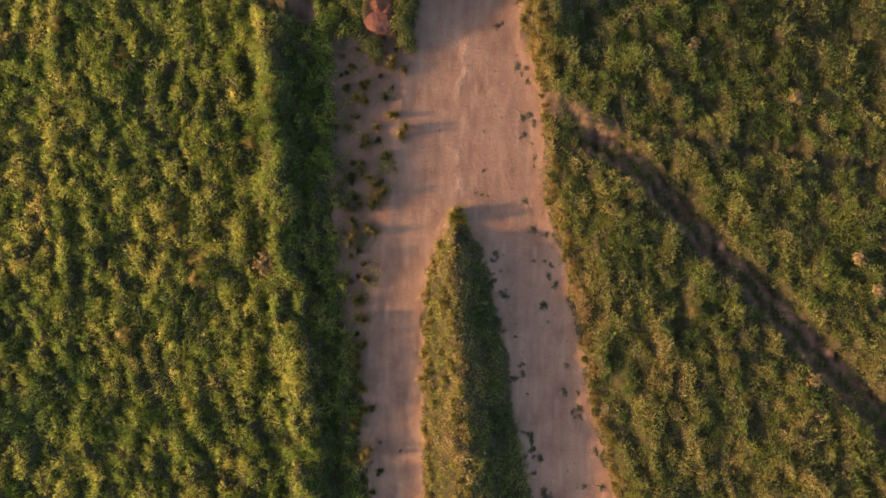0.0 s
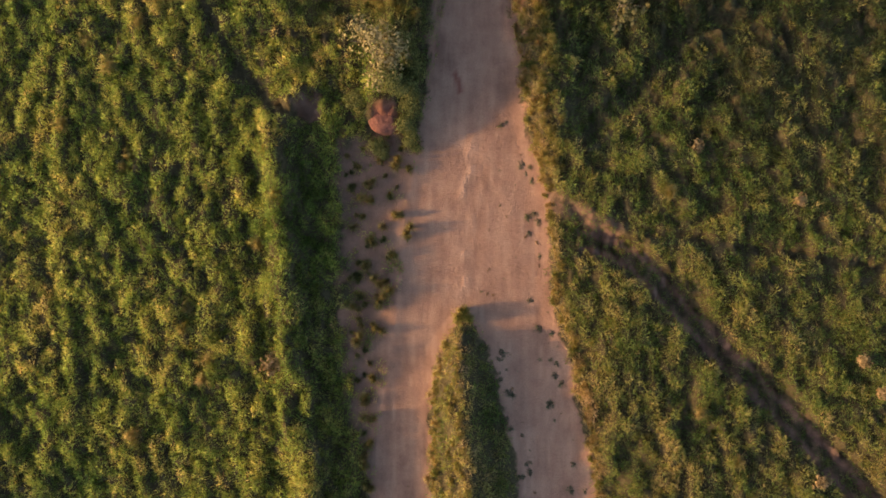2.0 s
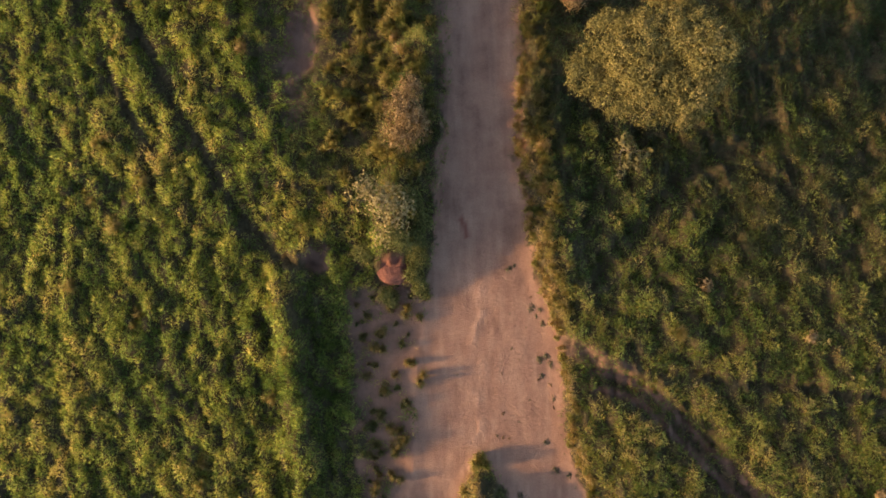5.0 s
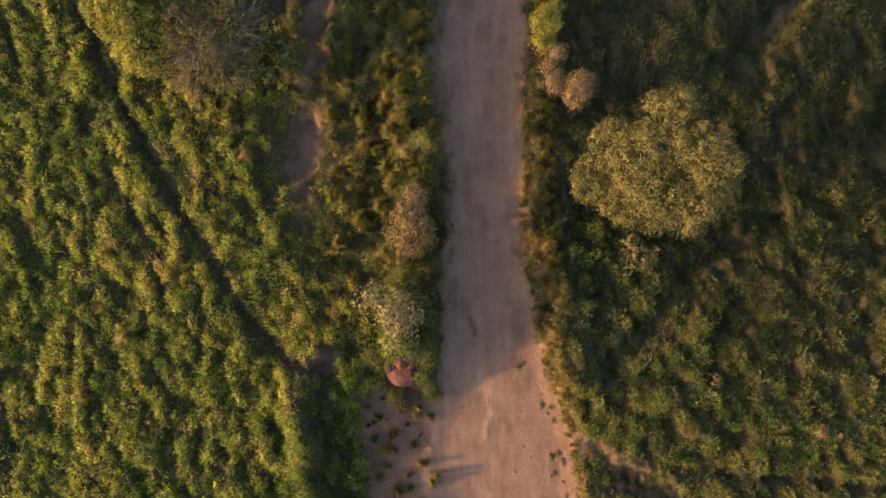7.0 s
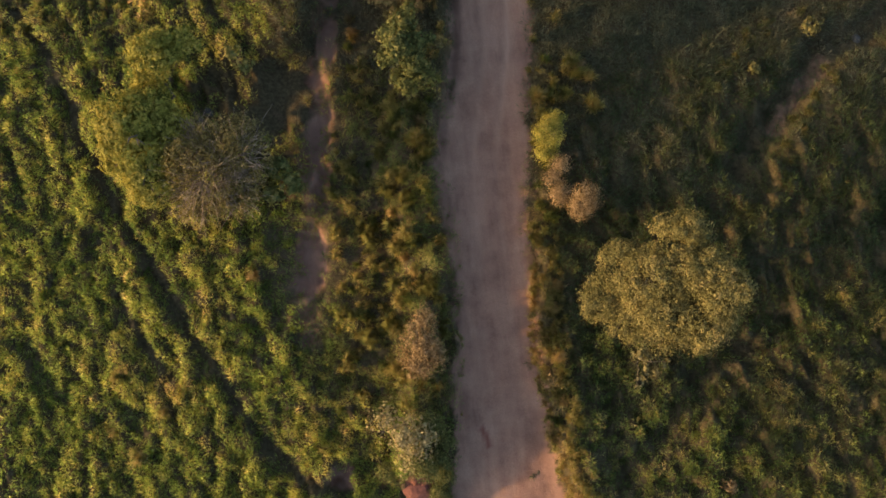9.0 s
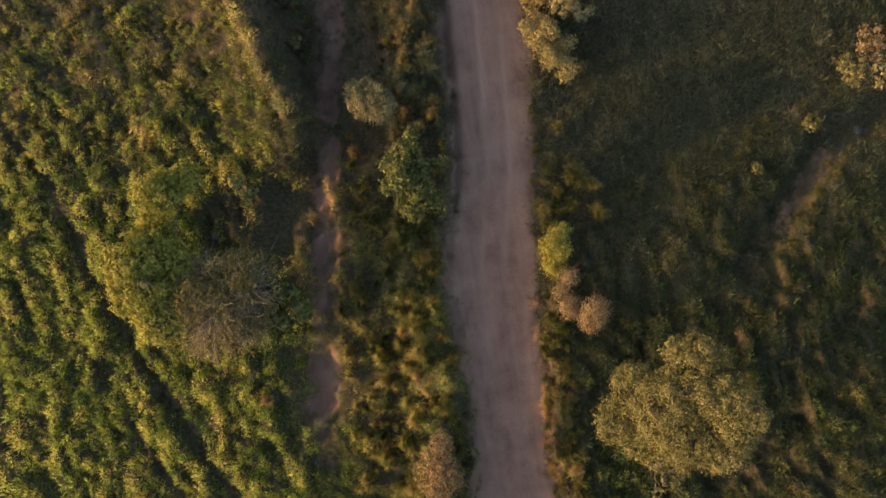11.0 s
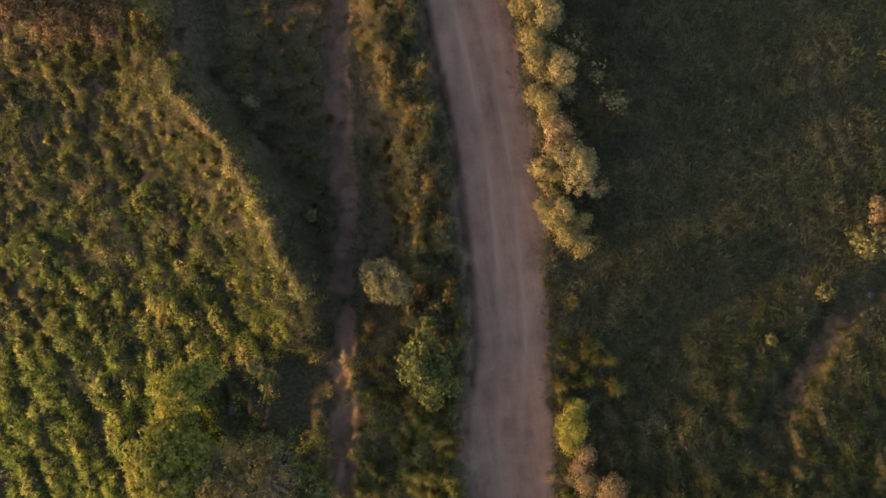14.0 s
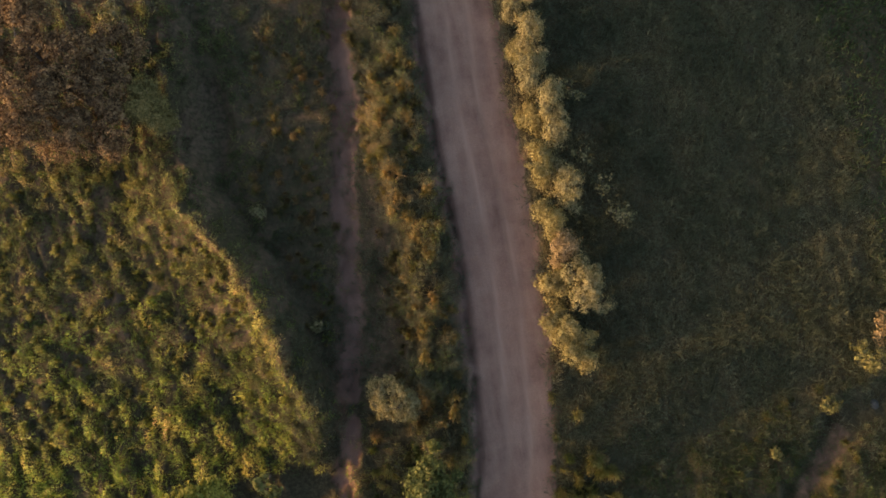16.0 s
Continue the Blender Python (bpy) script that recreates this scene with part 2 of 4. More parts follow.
wob = (fbm(X / 0.9, Y / 0.9, 3) - 0.5) * 0.75 + (vnoise(X / 0.25, Y / 0.25, 5) - 0.5) * 0.22
xl, xr = along(Y, ROAD_L), along(Y, ROAD_R)
d_road = np.minimum(X - xl, xr - X)
d_isle = np.where(Y < 1.76, np.minimum(X - along(Y, ISLE_L), along(Y, ISLE_R) - X), -9.0)
d_isle = np.where(Y < 1.76, d_isle, -np.hypot(X - 0.6, Y - 1.76))
d_ditch = near_line(X, Y, DITCH)
mouth = smooth(0.85, 0.4, near_line(X, Y, [(4.7, 8.0), (6.2, 7.2), (8.4, 6.3)]) + 0.05 * (X - 4.4) + wob * 0.5)   # the ditch's mouth, half bare
d_bare = np.minimum(d_road, -d_isle)
road = smooth(-0.12, 0.2, d_bare + wob * (0.8 - 0.4 * smooth(12, 18, Y)))
d_track, d_trail = near_line(X, Y, TRACK), np.minimum(near_line(X, Y, TRAIL), near_line(X, Y, TRAIL_B))
d_trail_r, d_loop = near_line(X, Y, TRAIL_R), near_line(X, Y, LOOP)
d_gully = near_line(X, Y, GULLY)
sway = 0.8 * (fbm(X / 1.8, Y / 1.8, 201, 2) - 0.5)
d_ridge = near_line(X + sway, Y, RIDGE)
fe = along(Y, FIELD_EDGE)
left = smooth(0.2, -0.4, X - np.minimum(xl, 99))               # everything left of the road
shoulder = smooth(-0.4, 0.3, X - fe + 2.2 * wob) * smooth(0.4, -0.3, X - xl) * smooth(13.2, 11.0, Y + 6 * wob) * smooth(-14, -9, Y)
pocket = smooth(1.0, 0.4, np.hypot((X + 7.5) / 1.1, Y - 12.9) + wob)
strip = left * smooth(17, 24, Y) * smooth(-1.6 + 1.9 * smooth(35, 37.5, Y), 1.5 * smooth(35, 37.5, Y), X + sway * smooth(35, 37.5, Y) - along(Y, [(-8.6, 15), (-9.2, 24), (-8.8, 33), (-6.8, 38.4), (-7.6, 40.6), (-8.1, 42.8), (-8.9, 44.9), (-9.7, 46.9), (-11.0, 49.4), (-12.2, 51.5), (-12.5, 70)]))
bank_l = left * smooth(11.0, 13.6, Y + 0.8 * wob) * smooth(-3.8 - 0.5 * smooth(34, 38, Y), -2.5 - 0.2 * smooth(34, 38, Y), X - xl + wob) * smooth(-0.1 - 0.5 * smooth(26, 20, Y), -1.3 - 0.6 * smooth(26, 20, Y), X - xl + 0.6 * wob)
bank_full = bank_l
fringe = smooth(-1.2, 0.1, d_bare + 1.5 * wob) * (1 - road) * smooth(12, 16, Y)      # thin growth beside the wheels
bank_z = 0.85 * bank_full
bank_l = bank_l * (0.3 + 0.45 * smooth(17, 14.5, Y) + 0.25 * smooth(33, 38, Y) + (0.7 - 0.45 * smooth(17, 14.5, Y) - 0.25 * smooth(33, 38, Y)) * smooth(0.3 + 0.1 * smooth(33, 38, Y), 0.6, fbm(X / 0.6, Y / 0.8, 119, 2)))
track = smooth(0.9, 0.35, d_track + wob * 1.1) * (0.3 + 0.45 * smooth(40, 45, Y) + (0.7 - 0.45 * smooth(40, 45, Y)) * smooth(0.38, 0.6, fbm(X / 1.1, Y / 1.8, 31, 2)))
low_side = strip * smooth(35, 39, Y) * smooth(2.3, 0.3, X - along(Y, TRACK) + wob)          # the shaded side towards the field
field_l = left * (1 - strip) * (1 - shoulder)
right = smooth(-0.1, 0.3, X - xr) * (1 - road)
isle = smooth(-0.1, 0.25, d_isle + wob * 0.5) * (1 - 0.85 * smooth(0.5, 0.2, np.hypot(X - 0.95, (Y - 0.75) * 0.9) + 0.4 * wob))

# tussocks: mounds drawn out along the field, and finer clumps
slant = X + 0.22 * Y
mound = fbm(slant / 0.52 + 1.1 * fbm(X / 1.8, Y / 1.8, 9, 2), Y / 1.25 + 0.6 * vnoise(X / 1.1, Y / 1.1, 8), 11, 3)
mound = smooth(0.32, 0.70, mound)
clump = smooth(0.28, 0.72, fbm(slant / 0.31 + 0.7 * vnoise(X / 0.9, Y / 0.9, 25), Y / 0.75, 23, 2))
big = fbm(X / 4.5, Y / 6.0, 41, 2)
north = smooth(22, 34, Y)
ditch_in = smooth(0.86, 0.70, d_ditch + wob * 0.2) * smooth(4.9, 7.5, X)
ruts = np.exp(-((d_ditch - 0.42) / 0.19) ** 2) * ditch_in
parched = field_l * smooth(37, 43, Y) * smooth(0.30, 0.55, fbm(X / 1.0, Y / 1.2, 97, 2))
trail = np.maximum(smooth(0.44, 0.2, d_trail + wob * 0.4), 0.85 * smooth(0.46, 0.2, d_trail_r + wob * 0.3))
loop = smooth(0.48, 0.18, np.abs(d_loop - 0.55) + 0.2 * wob)
pressed_shaded = smooth(0.85, 0.45, near_line(X, Y, [(7.0, 11.2), (8.6, 12.6), (10.2, 14.2), (11.6, 16.0), (13.2, 17.2)]) + 0.5 * wob)
pressed_shaded = np.maximum(pressed_shaded, smooth(1.1, 0.75, np.hypot((X - 13.2) / 4.2, (Y - 18.0) / 1.5) + 0.4 * wob))          # lower, sunken, darker-tinted grass for the shade below the tree
under = smooth(1.15, 0.8, np.hypot((X + 9.8) / 3.3, (Y - 33.4) / 2.4) + 0.4 * wob)       # grass thinned to dark litter and ground sunk, for the deep shade behind the trees
under = np.maximum(under, smooth(1.15, 0.8, np.hypot((X + 10.9) / 1.5, (Y - 55.0) / 3.0) + 0.4 * wob))
gully = smooth(1.5, 0.3, d_gully + wob * 0.6)

H = (field_l * (0.10 + 0.12 * mound * (0.55 + 0.9 * big) + 0.16 * clump)
     + right * (0.09 + (0.17 - 0.13 * north) * mound + (0.13 - 0.06 * north) * clump)
     + isle * (0.10 + 0.10 * mound + 0.10 * clump)
     + strip * (0.08 + (0.34 - 0.16 * low_side) * smooth(0.45, 0.8, fbm(X / 1.1, Y / 1.3, 57, 2)) + 0.10 * clump)
     + shoulder * 0.20)
il, ir = along(Y, ISLE_L), along(Y, ISLE_R)
crest = isle * smooth(0.0, 0.7, d_isle) * np.exp(-(((X - il) / np.maximum(ir - il, 0.6) - 0.42) / 0.24) ** 2) * (0.7 + 0.5 * vnoise(X / 0.9, Y / 0.9, 131)) * smooth(0.75, 0.15, Y + 0.8 * (vnoise(X / 0.5, Y / 0.5, 133) - 0.5))
verge = right * smooth(0.9 + 1.2 * smooth(7, 11, Y), 0.3, X - xr + wob)
hedge_foot = right * smooth(1.8, 0.3, X - xr + wob) * smooth(36, 40, Y)
isle_lip = isle * smooth(1.0, 0.2, X - along(Y, ISLE_L))
edge_l = field_l * np.exp(-((X - fe + 3.0) / 0.8) ** 2) * smooth(14.5, 12.5, Y)
hollow = field_l * np.exp(-((X - fe + 1.3) / 1.1) ** 2) * smooth(12, 9, Y)
ridge = smooth(0.6, 0.1, d_ridge + wob * 0.7)
H = H + (0.32 - 0.12 * smooth(34, 39, Y)) * bank_l * (0.4 + clump) + 0.10 * verge * (0.5 + clump) + 0.06 * isle_lip + 0.06 * crest + edge_l * (0.06 + 0.12 * mound) + 0.34 * ridge * (0.5 + clump) + 0.28 * hedge_foot
H = H * (1 - 0.88 * trail) * (1 - 0.75 * ditch_in) * (1 - 0.5 * gully) * (1 - 0.35 * loop) * (1 - 0.55 * pressed_shaded)
H = np.maximum(H * (1 - road) * (1 - 0.5 * fringe), 0.08 * ditch_in * (1 - ruts))

dens = np.clip(field_l + right + isle + 0.8 * strip + shoulder * smooth(0.55, 0.72, fbm(X / 0.5, Y / 0.5, 71, 2)) * 0.5, 0, 1)
dens = dens * (0.55 + 0.45 * smooth(0.1, 0.5, 0.6 * clump + 0.4 * mound)) * (1 - 0.93 * trail) * (1 - 0.35 * loop) * (1 - 0.75 * track) * (1 - 0.97 * road) * (1 - pocket) * (1 - ruts) * (1 - 0.85 * mouth) * (1 - 0.3 * ditch_in) * (1 - 0.55 * fringe) * (1 - 0.35 * parched)
mounded = smooth(1.4, 0.8, np.hypot(X + 3.4, Y - 12.0) + 0.4 * wob)
dens = np.clip(dens * (1 - 0.15 * strip * smooth(34, 40, Y)) + bank_l * (1 - 0.15 * smooth(34, 40, Y)) + ridge, 0, 1) * (1 - mounded) * (1 - 0.92 * under)
dens = dens * (1 - 0.55 * strip * (1 - bank_l) * smooth(0.55, 0.40, fbm(X / 1.1, Y / 1.3, 57, 2))) * (1 - 0.8 * gully)

# the hollow at the field's edge is also tinted darker green for its shade
dry = (0.26 + 0.30 * (fbm(X / 2.2, Y / 3.0, 83, 3) - 0.5) * 2 + 0.10 * (clump - 0.5) + field_l * (0.0 - 0.03 * smooth(34, 42, Y))
       + right * (0.0 - 0.05 * north + 0.10 * smooth(6, -2, Y)) + strip * (-0.04 + (0.12 + 0.16 * smooth(30, 38, Y)) * (1 - 0.3 * low_side) * smooth(0.5, 0.8, vnoise(X / 0.9, Y / 1.2, 91)))
       + (0.50 + 0.06 * smooth(14, 16, Y)) * verge * smooth(36, 22, Y) + 0.25 * isle_lip + 0.42 * crest + 0.15 * ridge + 0.4 * hedge_foot + 0.15 * shoulder - 0.12 * ditch_in - 0.10 * hollow - 0.025 * field_l - 0.14 * pressed_shaded
       + 0.22 * smooth(0.9, 0.3, near_line(X, Y, GULLY_BANK) + wob) + 0.25 * smooth(0.8, 0.2, near_line(X, Y, GULLY_LIP) + wob))
dry = dry + 0.14 * field_l * smooth(34, 42, Y) * smooth(0.4, 0.7, fbm(X / 1.2, Y / 1.5, 97, 2))

Z = terrain(X, Y)
Z = Z - 0.08 * smooth(0.0, 0.7, d_bare) - 0.10 * shoulder * smooth(0.2, -1.2, X - xl) - 0.45 * pocket - 0.55 * strip * (1 - bank_l) * smooth(30, 38, Y) - 0.3 * low_side + 0.22 * smooth(-0.2, 2.0, X - xr) * smooth(17, 11, Y)
Z = Z + field_l * (1 - 0.6 * smooth(4.5, 1.0, d_ridge)) * (0.32 * mound * (0.5 + 0.8 * big) + 0.27 * clump) * (1 - 0.25 * smooth(36, 42, Y)) + right * smooth(-0.2, 1.3, X - xr) * ((0.32 - 0.27 * north) * mound + (0.32 - 0.24 * north) * clump) + isle * smooth(-0.1, 0.7, d_isle) * (0.12 + 0.12 * mound + 0.12 * clump) + 1.25 * isle * crest + 0.45 * right * smooth(0.0, 1.1, X - xr) * smooth(3.5, 2.0, X - xr) * smooth(9.5, 13, Y) * smooth(25, 21, Y) + verge * 0.10 * smooth(0.0, 1.0, X - xr)
Z = Z + strip * (0.5 - 0.2 * low_side - 0.22 * smooth(24, 28, Y)) * smooth(0.45, 0.75, fbm(X / 1.1, Y / 1.3, 57, 2)) - 0.5 * track
Z = Z - 0.70 * ditch_in - 0.06 * ruts - 0.45 * under - 0.28 * trail - 0.16 * loop - 0.34 * pressed_shaded - 0.9 * gully * (0.6 + 0.4 * vnoise(X / 0.8, Y / 0.8, 101)) + 0.75 * ridge + 1.1 * field_l * smooth(4.5, 0.2, d_ridge) + 0.3 * hedge_foot * smooth(0.2, 0.9, X - xr) + (0.70 + 0.22 * smooth(34, 40, Y) + 0.12 * smooth(24, 19, Y) + 0.40 * smooth(16, 14, Y)) * np.maximum(bank_l, bank_z) + 0.6 * bank_full * (0.8 * np.exp(-((Y - 12.5) / 0.45) ** 2) + 0.4 * np.exp(-((Y - 21.8) / 0.9) ** 2) + 0.4 * np.exp(-((Y - 25.9) / 0.7) ** 2) + 0.4 * np.exp(-((Y - 30.2) / 0.7) ** 2)) + edge_l * (0.56 + 0.4 * mound) - 0.32 * hollow
Z = Z + 0.12 * smooth(1.0, 0.2, near_line(X, Y, GULLY_BANK) + wob * 1.2)
Z = Z + 0.05 * (fbm(X / 0.5, Y / 0.5, 61, 2) - 0.5) * (1 - road) + 0.02 * (fbm(X / 0.6, Y / 1.8, 67, 2) - 0.5) * road

# wheel marks on the road: two polished bands, and a crooked washed line between the fork's arms
mid = 0.5 * (xl + xr) + 0.10 * np.sin(Y / 5.0)
mid = np.where(Y < 14, along(Y, [(1.9, -40), (1.9, -14), (1.3, 2), (1.2, 14)]), mid)
band = np.exp(-((np.abs(X - mid - 0.15) - 0.62) / 0.20) ** 2) * road
line = np.exp(-((np.abs(X - mid - 0.15 - 0.06 * np.sin(Y / 2.3)) - 0.60) / 0.12) ** 2) * road
rut = (0.35 * band * (0.4 + 0.9 * vnoise(X / 0.5, Y / 2.5, 77)) + 0.5 * line * smooth(0.25, 0.6, vnoise(X / 0.6, Y / 3.0, 78))) * smooth(18, 42, Y)
wash = np.exp(-((X - along(Y, [(0.2, 0.5), (0.55, 2.5), (0.6, 6), (1.0, 10), (1.5, 12)]) - 0.12 * np.sin(Y * 2.1)) / 0.30) ** 2) * (0.25 + 1.2 * smooth(0.4, 0.7, vnoise(X / 0.22, Y / 0.5, 191))) * smooth(0.3, 1.5, Y) * smooth(12.5, 10, Y)
rim = np.exp(-((X - xr + 0.35) / 0.16) ** 2) * smooth(2, 4, Y) * smooth(11, 8, Y)
rut = np.clip(rut + 0.55 * wash + 0.1 * rim * vnoise(X / 0.3, Y / 0.5, 79), 0, 1)
Z = Z - 0.035 * band * smooth(14, 30, Y) + 0.012 * wash + 0.03 * (vnoise(X / 0.35, Y / 0.5, 193) - 0.5) * road
streaks = smooth(0.60, 0.78, fbm((X - 0.06 * Y) / 0.16, Y / 1.6, 171, 2)) * road * smooth(18, 10, Y)
rut = np.clip(rut + 0.4 * streaks, 0, 1)
stain = smooth(0.22, 0.08, near_line(X, Y, [(0.25, 14.5), (0.42, 14.1), (0.52, 13.6)]) + wob * 0.25) * 0.9
stain = np.maximum(stain, 0.8 * smooth(1.0, 0.4, np.hypot(X + 3.4, Y - 12.1) + wob))
road_soft = smooth(-0.5, 0.4, d_bare + wob * (1.1 - 0.5 * smooth(12, 18, Y)))
# the shoulder keeps some dark litter, which also darkens it for its shade
soil = np.clip(np.maximum(road_soft, 0.9 * road) + 0.5 * mouth + 0.74 * shoulder + 0.95 * track + pocket + 0.7 * ruts + 0.2 * ditch_in + 0.65 * fringe + 0.32 * strip * smooth(35, 40, Y) * (1 - 0.25 * low_side) * (1 - 0.8 * bank_full) + 0.3 * parched + 0.45 * smooth(0.7, 0.0, near_line(X, Y, [(17.9, 28.4), (19.6, 30.6), (21, 31.9)]) + wob * 1.6) + 0.25 * strip * smooth(36, 30, Y), 0, 1)

# the relief dies away outside the fields that are seen
inside = smooth(0.0, 5.0, np.minimum(np.minimum(X - GX[0], GX[-1] - X), np.minimum(Y - GY[0], GY[-1] - Y)))
Z = terrain(X, Y) + (Z - terrain(X, Y)) * inside


def sample(A, x, y):
    """A map's values at places, between its nodes."""
    fx, fy = np.clip((x - GX[0]) / STEP, 0, len(GX) - 1.001), np.clip((y - GY[0]) / STEP, 0, len(GY) - 1.001)
    i, j = fx.astype(int), fy.astype(int)
    u, v = fx - i, fy - j
    return (A[j, i] * (1 - u) + A[j, i + 1] * u) * (1 - v) + (A[j + 1, i] * (1 - u) + A[j + 1, i + 1] * u) * v


def ground_z(x, y):
    return float(sample(Z, np.array([x]), np.array([y]))[0])


# ---------------------------------------------------------------- mesh helpers
def mesh_of(name, co, faces, attrs=None, soft=False, normals=None):
    """A mesh from arrays: places (n, 3), faces of one size (m, k), point attributes."""
    me = bpy.data.meshes.new(name)
    m, k = faces.shape
    me.vertices.add(len(co))
    me.vertices.foreach_set("co", np.ascontiguousarray(co, dtype=np.float32).ravel())
    me.loops.add(m * k)
    me.loops.foreach_set("vertex_index", np.ascontiguousarray(faces, dtype=np.int32).ravel())
    me.polygons.add(m)
    me.polygons.foreach_set("loop_start", np.arange(0, m * k, k, dtype=np.int32))
    if soft:
        me.polygons.foreach_set("use_smooth", np.ones(m, dtype=bool))
    for key, val in (attrs or {}).items():
        me.attributes.new(key, "FLOAT", "POINT").data.foreach_set("value", np.ascontiguousarray(val, dtype=np.float32).ravel())
    if normals is not None:
        me.attributes.new("custom_normal", "FLOAT_VECTOR", "POINT").data.foreach_set("vector", np.ascontiguousarray(normals, dtype=np.float32).ravel())
    me.update(calc_edges=True)
    return me


def put(name, me, material, parent=None, label=""):
    me.materials.append(material)
    ob = new(name, me)
    if parent is not None:
        ob.parent = parent
    if label:
        tagged(ob, label)
    return ob


def empty_at(name, x, y, z):
    e = new(name)
    e.location = (x, y, z)
    e.empty_display_size = 0.3
    return e


# ---------------------------------------------------------------- ground and road
nx, ny = len(GX), len(GY)
idx = np.arange(nx * ny).reshape(ny, nx)
quads = np.stack([idx[:-1, :-1], idx[:-1, 1:], idx[1:, 1:], idx[1:, :-1]], -1).reshape(-1, 4)
on_road = (0.25 * (road_soft[:-1, :-1] + road_soft[:-1, 1:] + road_soft[1:, 1:] + road_soft[1:, :-1]) > 0.01).reshape(-1)
co = np.stack([X, Y, Z], -1).reshape(-1, 3)


def picked(faces):
    used, inv = np.unique(faces, return_inverse=True)
    return used, inv.reshape(faces.shape)


used, fc = picked(quads[on_road])
put("road", mesh_of("road", co[used], fc, {"bare": soil.ravel()[used], "way": smooth(0.05, 0.8, road_soft).ravel()[used], "rut": rut.ravel()[used], "wash": wash.ravel()[used], "stain": stain.ravel()[used]}, True), ROAD)
tagged(scene.objects["road"], "forked road of beaten reddish earth with wheel marks", "road", "", "structure")

# the sheet goes on, coarser, to the horizon
used, fc = picked(quads[~on_road])
rim_i = np.concatenate([idx[0, :], idx[1:, -1], idx[-1, -2::-1], idx[-2:0:-1, 0]])
gco, gsoil, gstain = co[used], soil.ravel()[used], stain.ravel()[used]
back = np.full(nx * ny, -1)
back[used] = np.arange(len(used))
lost = rim_i[back[rim_i] < 0]
back[lost] = len(gco) + np.arange(len(lost))
gco = np.concatenate([gco, co[lost]])
gsoil, gstain = np.concatenate([gsoil, soil.ravel()[lost]]), np.concatenate([gstain, stain.ravel()[lost]])
ring = back[rim_i]
rings, centre = [fc], np.array([0.0, 23.5])
for far, drop in ((1.6, 0.0), (4.0, 1.0), (12.0, 2.0), (40.0, 3.0)):
    xy = centre + (co[rim_i][:, :2] - centre) * far
    nxt = len(gco) + np.arange(len(rim_i))
    gco = np.concatenate([gco, np.column_stack([xy, terrain(xy[:, 0], xy[:, 1]) - drop])])
    gsoil, gstain = np.concatenate([gsoil, np.zeros(len(rim_i))]), np.concatenate([gstain, np.zeros(len(rim_i))])
    rings.append(np.stack([ring, nxt, np.roll(nxt, -1), np.roll(ring, -1)], -1))
    ring = nxt
put("ground", mesh_of("ground", gco, np.concatenate(rings), {"soil": gsoil, "stain": gstain}, True), GROUND)
tagged(scene.objects["ground"], "uneven grassland earth with litter and bare patches", "ground", "", "structure")


# ---------------------------------------------------------------- grass
def dome(x, y, z, rad, high, each, length, turn, stretch=1.5, wide=0.05, comb=0.35):
    """Tufts of thin long blades: on each middle (x, y, z) of that radius and height, drawn out and combed along turn."""
    k = len(x)
    g = np.repeat(np.arange(k), each)
    m = len(g)
    a, q = rng.uniform(0, 2 * np.pi, m), np.sqrt(rng.random(m))
    ca, sa = np.cos(a), np.sin(a)
    ct, st = np.cos(turn[g]), np.sin(turn[g])
    lx, ly = q * ca * rad[g] * stretch, q * sa * rad[g]
    px, py = lx * ct - ly * st, lx * st + ly * ct
    pz = high[g] * np.sqrt(np.clip(1 - q * q, 0, 1)) * rng.uniform(0.45, 1.0, m)
    base = np.stack([x[g] + px, y[g] + py, z[g] + pz - 0.02], -1)
    ox, oy = ca * ct - sa * st, ca * st + sa * ct
    way = np.stack([ox * (0.25 + 0.7 * q) + comb * ct, oy * (0.25 + 0.7 * q) + comb * st, 0.75 - 0.35 * q], -1) + rng.normal(0, 0.26, (m, 3))
    way /= np.linalg.norm(way, axis=1)[:, None]
    long = length * rng.uniform(0.55, 1.4, m)
    side = np.cross(way, rng.normal(size=(m, 3)))
    side /= np.linalg.norm(side, axis=1)[:, None]
    side *= (wide * rng.uniform(0.35, 0.7, m))[:, None]
    round_up = np.stack([ox * (0.5 + q), oy * (0.5 + q), 0.3 + 0.4 * (1 - q)], -1)
    face = np.cross(side, way)
    turned = np.where((face * round_up).sum(1) < 0, -1.0, 1.0)[:, None]
    side = side * turned
    v = np.stack([base - side, base + side, base + way * long[:, None]], 1).reshape(-1, 3)
    face *= turned / (np.linalg.norm(face, axis=1)[:, None] + 1e-9)
    shade = 0.38 * round_up / np.linalg.norm(round_up, axis=1)[:, None] + 0.62 * face
    shade /= np.linalg.norm(shade, axis=1)[:, None]
    return v, g, np.repeat(shade, 3, axis=0)


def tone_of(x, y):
    """How far the dull grass of the north, or shade-toned grass right of the road, has taken over, 0 to 1."""
    # right of the road it starts further south, darkening the dim field by colour
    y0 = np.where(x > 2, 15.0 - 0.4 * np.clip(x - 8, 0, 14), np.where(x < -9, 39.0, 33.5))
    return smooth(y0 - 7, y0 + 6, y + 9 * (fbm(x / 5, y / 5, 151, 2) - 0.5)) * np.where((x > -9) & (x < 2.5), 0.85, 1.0) 


